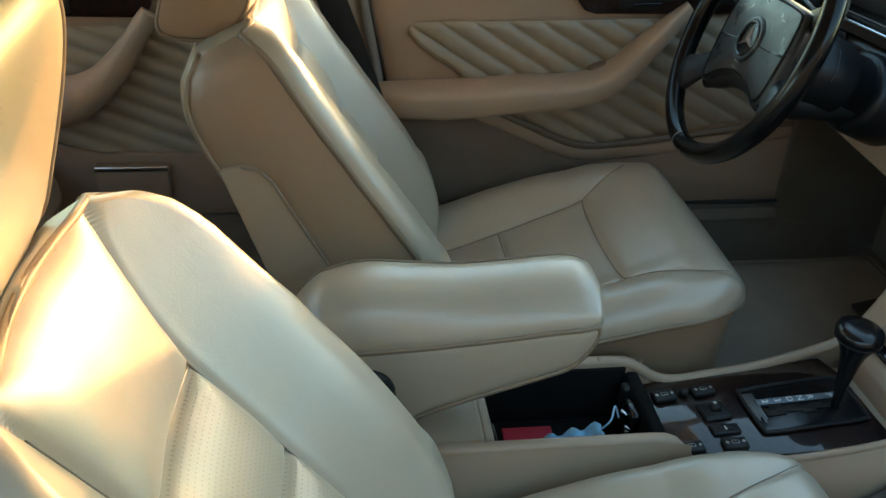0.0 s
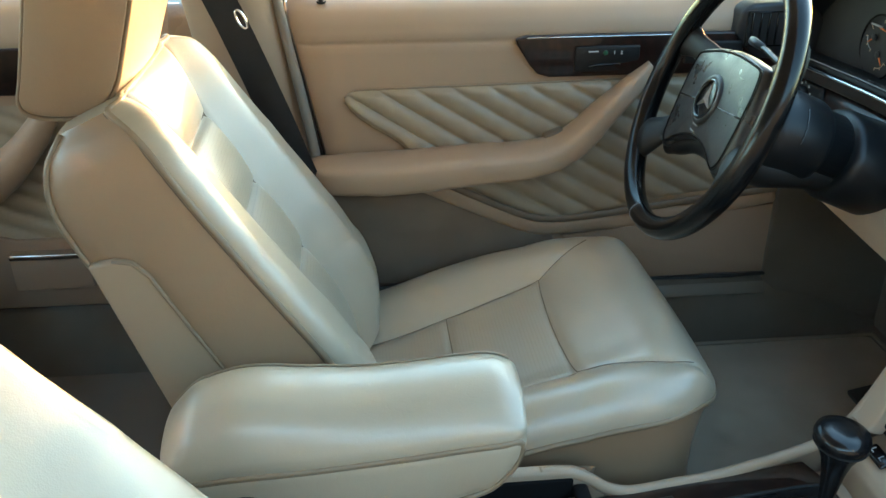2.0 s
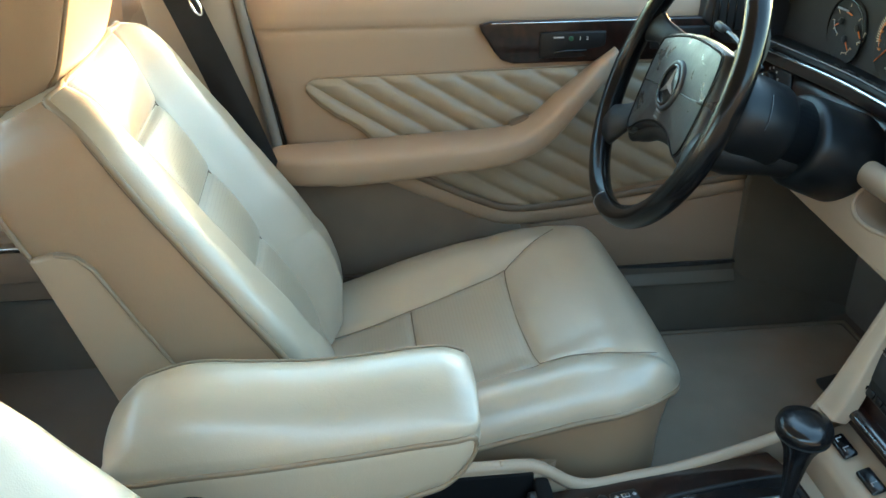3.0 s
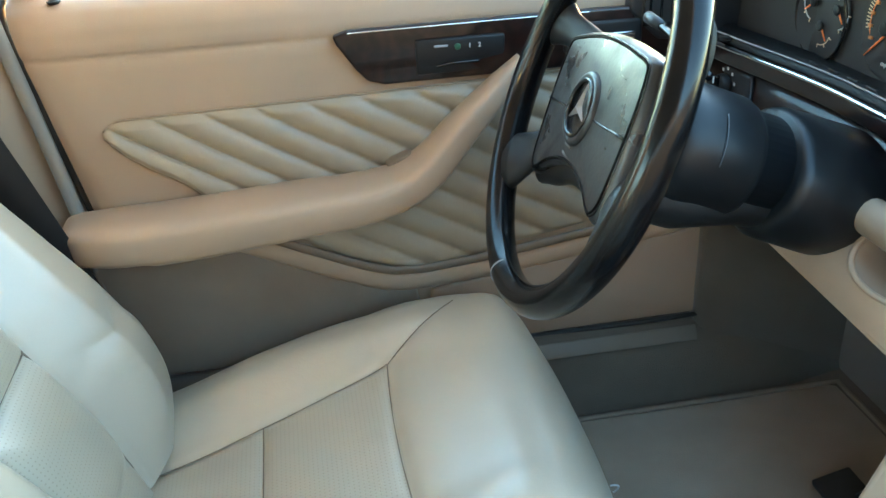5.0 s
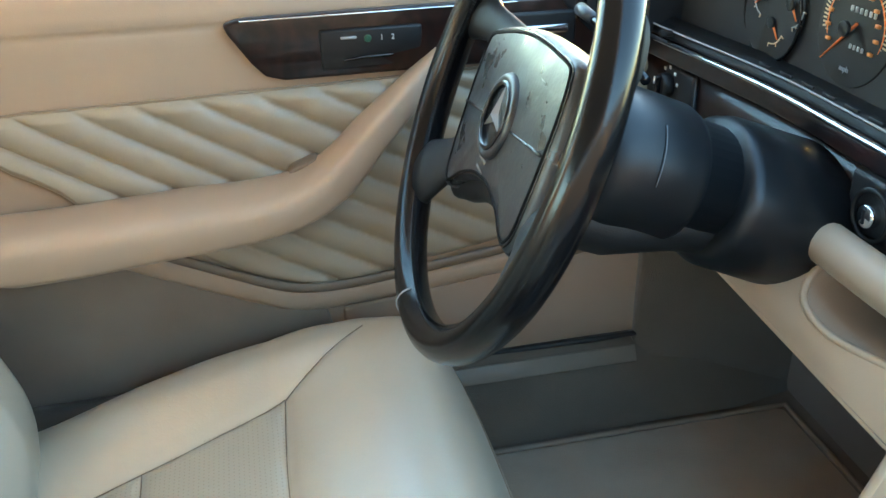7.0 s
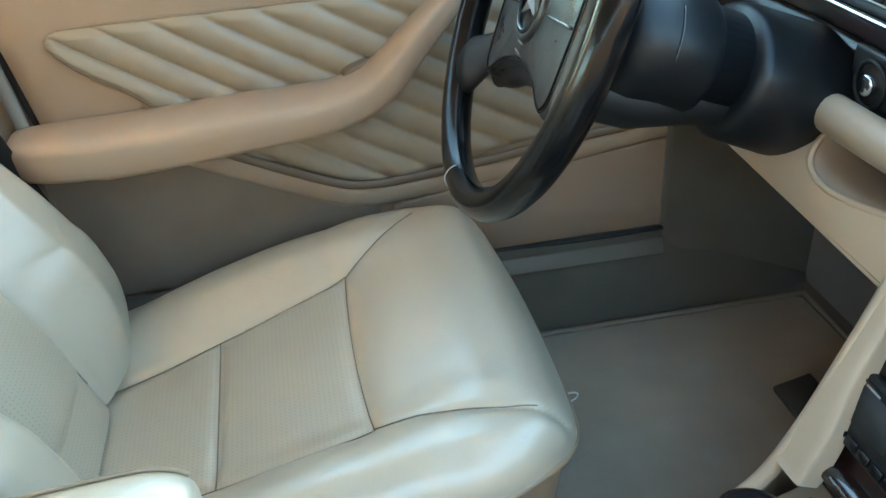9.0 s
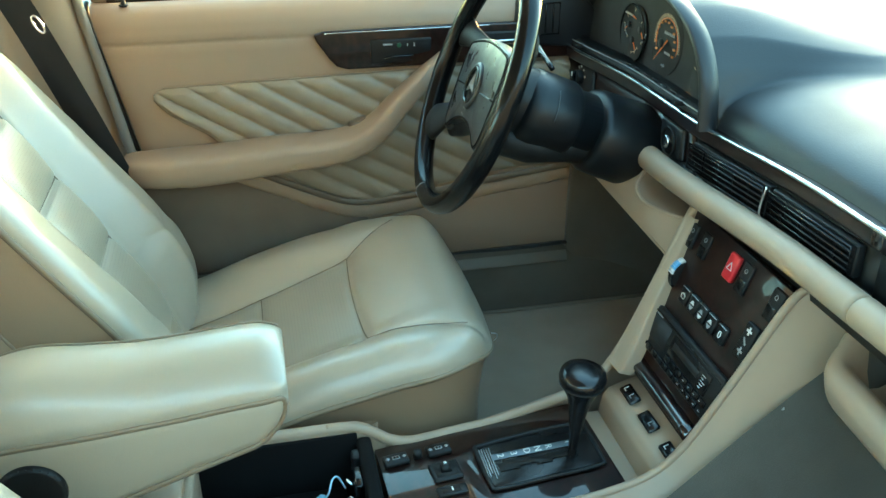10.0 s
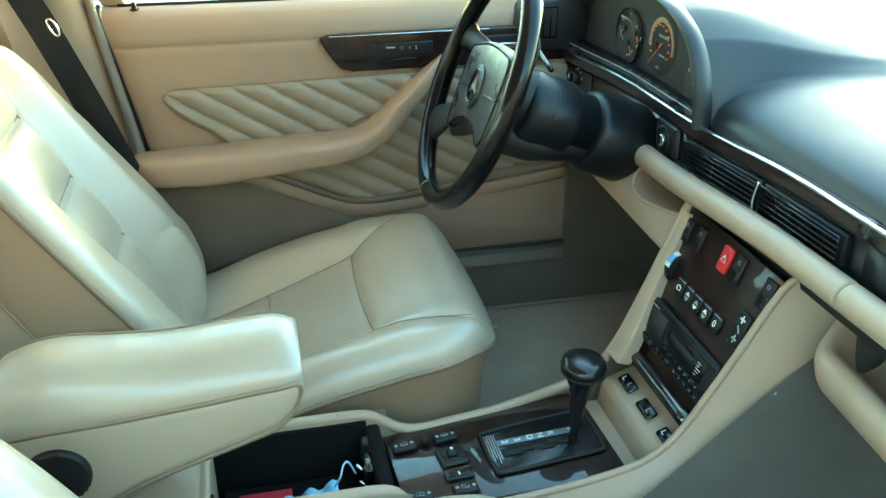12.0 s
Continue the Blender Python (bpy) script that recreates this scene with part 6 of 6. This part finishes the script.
setting("floor", grid(lambda i, j: Vector((-1.3 + 2.4 * i / 30, -0.66 + 1.32 * j / 24, 0.135 + 0.14 * step01(-1.3 + 2.4 * i / 30, 1.00, 1.12))), 31, 25), CARPET, "brown carpeted car floor")
sill = [(0.700, 0.02), (0.700, 0.225), (0.665, 0.240), (0.640, 0.235), (0.622, 0.205), (0.600, 0.15), (0.585, 0.125), (0.585, 0.02)]
setting("inner_sill", grid(lambda i, j: Vector((-1.3 + 2.35 * i / 20, sill[j][0], sill[j][1])), 21, len(sill), close_v=True, caps=True), CARPET, "carpeted inner door sill")
setting("inner_sill_passenger", grid(lambda i, j: Vector((-1.3 + 2.35 * i / 20, -sill[j][0], sill[j][1])), 21, len(sill), close_v=True, caps=True), CARPET, "carpeted inner door sill")
setting("sill_trim", prism([(0.42, 0.6365, 0.2335), (0.42, 0.6255, 0.2145), (0.80, 0.6255, 0.2145), (0.80, 0.6365, 0.2335)], (0, -0.0035, 0.002), 0.001), surface("grey_beige_sill_trim", (0.135, 0.115, 0.090), 0.55, 0.2), "grey-beige plastic strip along the door sill")
mat_ = thing("floor_mat", (0.75, 0.37, 0.137), "grey-brown carpet floor mat with bound edge", "floor mat")
def mat_pt(x, y, up=0.0):
    return Vector((x, y, 0.141 + up + 0.14 * step01(x, 1.00, 1.12)))
part("mat_carpet", grid(lambda i, j: mat_pt(0.30 + 0.70 * i / 30, 0.145 + 0.425 * j / 16, 0.004 * min(1, i, 30 - i, j, 16 - j)), 31, 17), MAT_CARPET, mat_)
part("mat_binding", tube([mat_pt(0.30 + 0.70 * i / 20, 0.570, 0.004) for i in range(21)] + [mat_pt(1.0, 0.57 - 0.425 * j / 8, 0.004) for j in range(1, 9)], 0.0035, 8), surface("tan_binding", (0.20, 0.163, 0.125), 0.85), mat_)
brake = thing("brake_pedal", (0.80, 0.33, 0.19), "black rubber brake pedal above the carpet", "pedal")
part("pedal_pad", prism([(0.815, 0.338, 0.197), (0.866, 0.343, 0.204), (0.866, 0.252, 0.204), (0.815, 0.248, 0.197)], (0.003, 0, -0.010), 0.003), RUBBER, brake)
part("pedal_arm", tube([(0.845, 0.295, 0.193), (0.93, 0.295, 0.24), (0.985, 0.295, 0.36), (0.995, 0.295, 0.50)], 0.008, 8), BLACK, brake)
kick = setting("kick_panel", prism([(0.80, 0.640, 0.24), (0.80, 0.625, 0.50), (1.04, 0.60, 0.50), (1.04, 0.60, 0.12), (0.83, 0.63, 0.12)], (0, 0.02, 0), 0.004), CARPET, "dark carpeted kick panel by the pedals")
tie = thing("cable_tie", (0.54, 0.30, 0.25), "clear plastic seat adjuster loop", "cable")
part("loop", tube(smooth_path([(0.520, 0.290, 0.262), (0.545, 0.296, 0.276), (0.562, 0.304, 0.268), (0.560, 0.312, 0.252), (0.535, 0.314, 0.244)], 5), 0.0010, 6), surface("clear_plastic", (0.6, 0.62, 0.62), 0.2), tie)

# rear door of the driver's side
def rear_door():
    d = thing("rear_door", (-0.60, 0.68, 0.25), "tan rear car door with quilted leather and wood trim, closed", "car door")
    zs = [0.24, 0.35, 0.45, 0.55, 0.63, 0.66, 0.676, 0.683, 0.690, 0.71, 0.73, 0.745, 0.752, 0.757, 0.7575]
    ys = [0.672, 0.668, 0.672, 0.672, 0.674, 0.676, 0.677, 0.682, 0.678, 0.682, 0.690, 0.700, 0.712, 0.725, 0.755]
    part("door_skin", grid(lambda i, j: Vector((-1.15 + 0.92 * i / 20, ys[j], zs[j])), 21, len(zs)), DOOR_VINYL, d)
    part("wood_trim", prism([(x, 0.674, z) for x, z in ((-0.60 - 0.25, 0.690), (-0.60 - 0.22, 0.640), (-0.80, 0.618), (-0.42, 0.616), (-0.40, 0.632), (-0.385, 0.690))], (0, -0.012, 0), 0.004), WOOD, d, "dark burl wood")
    sw = part("window_switch", box((-0.60, 0.655, 0.625), (-0.53, 0.664, 0.672), 0.003), BLACK, d)
    part("switch_key", box((-0.585, 0.651, 0.634), (-0.565, 0.657, 0.664), 0.002), BLACK_GLOSS, sw)
    def q(i, j):
        x, f = -1.05 + 0.78 * i / 160, j / 44
        z = 0.36 + (0.602 - 0.36) * f
        ph = (z + 0.42 * x) / 0.034
        fr = ph - math.floor(ph)
        return Vector((x, 0.668 - 0.008 * math.sin(math.pi * fr) ** 0.55, z))
    part("quilted_panel", grid(q, 161, 45), QUILT, d, "diagonally quilted cream leather")
    arm = smooth_path([(-1.0, 0.630, 0.455), (-0.75, 0.625, 0.460), (-0.60, 0.624, 0.470), (-0.52, 0.628, 0.495), (-0.47, 0.634, 0.535), (-0.43, 0.640, 0.585), (-0.40, 0.650, 0.63)], 6)
    part("door_armrest", tube(arm, [0.040] * 18 + [0.036, 0.034, 0.032, 0.030, 0.028, 0.027, 0.026, 0.025, 0.024, 0.023, 0.022, 0.021, 0.020, 0.019, 0.018, 0.018, 0.017, 0.016, 0.015], 16), DOOR_VINYL, d)
    part("lower_panel", prism([(-1.1, 0.668, 0.40), (-0.62, 0.668, 0.395), (-0.52, 0.668, 0.37), (-0.24, 0.668, 0.365), (-0.24, 0.668, 0.24), (-1.1, 0.668, 0.24)], (0, -0.016, 0), 0.004), DOOR_LOW, d)
    ash = part("ashtray", box((-0.53, 0.632, 0.285), (-0.40, 0.655, 0.352), 0.003), DOOR_LOW, d, "door ashtray with chrome lid edge")
    part("ashtray_chrome", box((-0.53, 0.629, 0.343), (-0.40, 0.634, 0.353), 0.002), CHROME, ash)
    part("window_strip", tube([(x, 0.732, 0.760) for x in np.linspace(-1.15, -0.23, 8)], 0.004, 6), RUBBER, d)
    pane = part("window_pane", prism([(-1.15, 0.745, 0.74), (-0.22, 0.745, 0.74), (-0.26, 0.69, 1.08), (-1.0, 0.69, 1.08)], (0, 0.004, 0), 0), GLASS, d, "clear side window", smooth=False)
    pane.visible_shadow = False


rear_door()
# pillar between the doors, with the belt
def pillar_row(z):
    return ease(z, [(0.24, -0.095), (0.50, -0.102), (0.757, -0.138), (1.10, -0.21)])
setting("pillar", grid(lambda i, j: Vector((pillar_row(0.20 + 0.92 * i / 24) + 0.078 * math.cos(math.tau * j / 20) * (1 - 0.12 * i / 24), 0.705 - 0.04 * max(0, i / 24 - 0.6) + 0.042 * math.sin(math.tau * j / 20), 0.20 + 0.92 * i / 24)), 25, 20, close_v=True, caps=True), DOOR_VINYL, "tan trimmed door pillar")
belt = thing("seat_belt", (-0.14, 0.655, 0.6), "black webbing seat belt hanging from its pillar anchor", "seat belt")
def belt_pt(k, q):
    p = [(-0.176, 0.636, 0.86), (-0.154, 0.626, 0.80), (-0.126, 0.614, 0.74), (-0.094, 0.606, 0.66), (-0.062, 0.600, 0.575), (-0.026, 0.596, 0.47), (0.0, 0.606, 0.38), (0.03, 0.60, 0.28)]
    c = Vector(p[k])
    return c + Vector((0.023 * q, 0.004 * abs(q), 0.008 * q))
part("webbing", grid(lambda k, j: belt_pt(k, (j - 2) / 2), 8, 5), WEBBING, belt)
part("belt_anchor", prism([(-0.205, 0.655, 0.835), (-0.130, 0.640, 0.830), (-0.118, 0.638, 0.800), (-0.140, 0.640, 0.780), (-0.190, 0.650, 0.785), (-0.21, 0.655, 0.81)], (0, -0.014, 0), 0.005, 3), BLACK, belt, "black plastic belt guide")
part("belt_tongue", tube([(-0.106 + 0.0062 * math.cos(a) - 0.005 * math.sin(a), 0.5935, 0.744 + 0.0135 * math.sin(a)) for a in np.linspace(0, math.tau, 20, endpoint=False)], 0.0019, 8, True, up=(0, 1, 0)), CHROME, belt, "chrome belt tongue")
part("door_seal", tube(smooth_path([(-0.066, 0.695, 0.80), (-0.054, 0.69, 0.72), (-0.031, 0.68, 0.60), (-0.010, 0.672, 0.48), (0.008, 0.668, 0.35), (0.025, 0.668, 0.26)], 5), 0.0085, 8), surface("grey_door_seal", (0.22, 0.20, 0.17), 0.7), belt)

# rear bench
rear = thing("rear_bench", (-0.75, 0.0, 0.15), "cream leather rear bench seat", "car seat")
def bench(i, j):
    """Rows 0 to 10 round the front edge, the rest run back."""
    y = -0.62 + 1.24 * j / 96
    e = math.sqrt(max(0.0, 1 - max(0.0, (abs(y) - 0.55) / 0.07) ** 2))
    a = radians(100 - 10 * i) if i <= 10 else 0.0
    x = -0.655 + 0.075 * math.sin(a) * (0.75 + 0.25 * e) - (0.4 * (i - 10) / 12 if i > 10 else 0)
    return Vector((x, y, 0.325 + 0.070 * math.cos(a) * e + 0.014 * math.cos(y * 10.5) ** 2 * math.cos(a)))
part("bench_cushion", grid(bench, 23, 97), LEATHER, rear)
part("bench_front", grid(lambda i, j: bench(0, j) + Vector((-0.012 * i, 0, -0.20 * i / 5)), 6, 97), SIDE_VINYL, rear)
part("bench_piping", tube([bench(0, j) for j in range(97)], 0.003, 6), PIPING, rear)
part("bench_back", box((-1.18, -0.62, 0.34), (-1.00, 0.62, 0.86), 0.05, 4), LEATHER, rear)

# shell that closes the car: roof, pillars, far side, open passenger side
setting("ceiling", box((-1.0, -0.64, 1.115), (0.52, 0.64, 1.15), 0.02, 3), HEADLINER, "beige roof lining")
setting("roof_rail", box((-1.0, 0.62, 1.06), (0.52, 0.70, 1.15), 0.02, 3), HEADLINER, "beige roof rail")
setting("roof_rail_passenger", box((-1.0, -0.70, 1.06), (0.52, -0.62, 1.15), 0.02, 3), HEADLINER, "beige roof rail")
setting("rear_wall", box((-1.32, -0.70, 0.05), (-1.18, 0.70, 0.76), 0.02), HEADLINER, "rear bulkhead and parcel shelf")
for q in (-1, 1):
    setting("windscreen_pillar", tube([(1.12, q * 0.70, 0.74), (0.80, q * 0.68, 0.93), (0.50, q * 0.655, 1.10)], 0.032, 10), HEADLINER, "beige windscreen pillar")
    setting("rear_pillar", tube([(-1.30, q * 0.68, 0.74), (-1.12, q * 0.66, 0.95), (-0.98, q * 0.64, 1.10)], 0.06, 10), HEADLINER, "beige rear pillar")
setting("pillar_passenger", box((-0.40, -0.74, 0.05), (-0.31, -0.68, 1.10), 0.02), DOOR_VINYL, "tan trimmed door pillar")
setting("rear_side_passenger", box((-1.25, -0.74, 0.05), (-0.40, -0.69, 0.76), 0.02), DOOR_VINYL, "closed rear door of the other side")
setting("bonnet", box((1.36, -0.78, 0.30), (2.70, 0.78, 0.70), 0.12, 4), PAINT, "car bonnet")
setting("outer_sill", box((-1.3, 0.76, -0.10), (1.36, 0.84, 0.74), 0.03), PAINT, "outer car flank")
setting("ground", grid(lambda i, j: Vector(((i - 20) ** 3 * 0.08, (j - 20) ** 3 * 0.08, -0.32)), 41, 41), GROUND, "grey asphalt ground")

# unseen wall, added to cut sky light from the passenger's side
setting("house_wall", box((-9.0, -4.3, -0.32), (9.0, -4.0, 2.3), 0.02), surface("sky_block_grey", (0.13, 0.128, 0.124), 0.9, 0.15, 40, 0.4, 1.0), "plain grey boarded wall beside the car")
buckle = thing("belt_buckle", (0.095, -0.150, 0.15), "black seat belt buckle with red press button beside the console", "belt buckle")
part("buckle_body", box((0.078, -0.164, 0.135), (0.112, -0.138, 0.250), 0.005), BLACK, buckle)
part("press_button", box((0.083, -0.160, 0.249), (0.107, -0.142, 0.2545), 0.002), RED, buckle, "red press button")
setting("roof_skin", box((-1.02, -0.70, 1.152), (0.54, 0.70, 1.17), 0.008, 3), PAINT, "painted car roof")
# carpet of the passenger's footwell beside the console
setting("footwell_carpet", grid(lambda i, j: Vector((0.36 + 0.70 * i / 24, -0.125 - 0.035 * j / 10 - 0.03 * i / 24, 0.14 + 0.40 * (1 - j / 10) * step01(0.36 + 0.70 * i / 24, 0.40, 1.0))), 25, 11), TUNNEL_CARPET, "grey carpet beside the console")
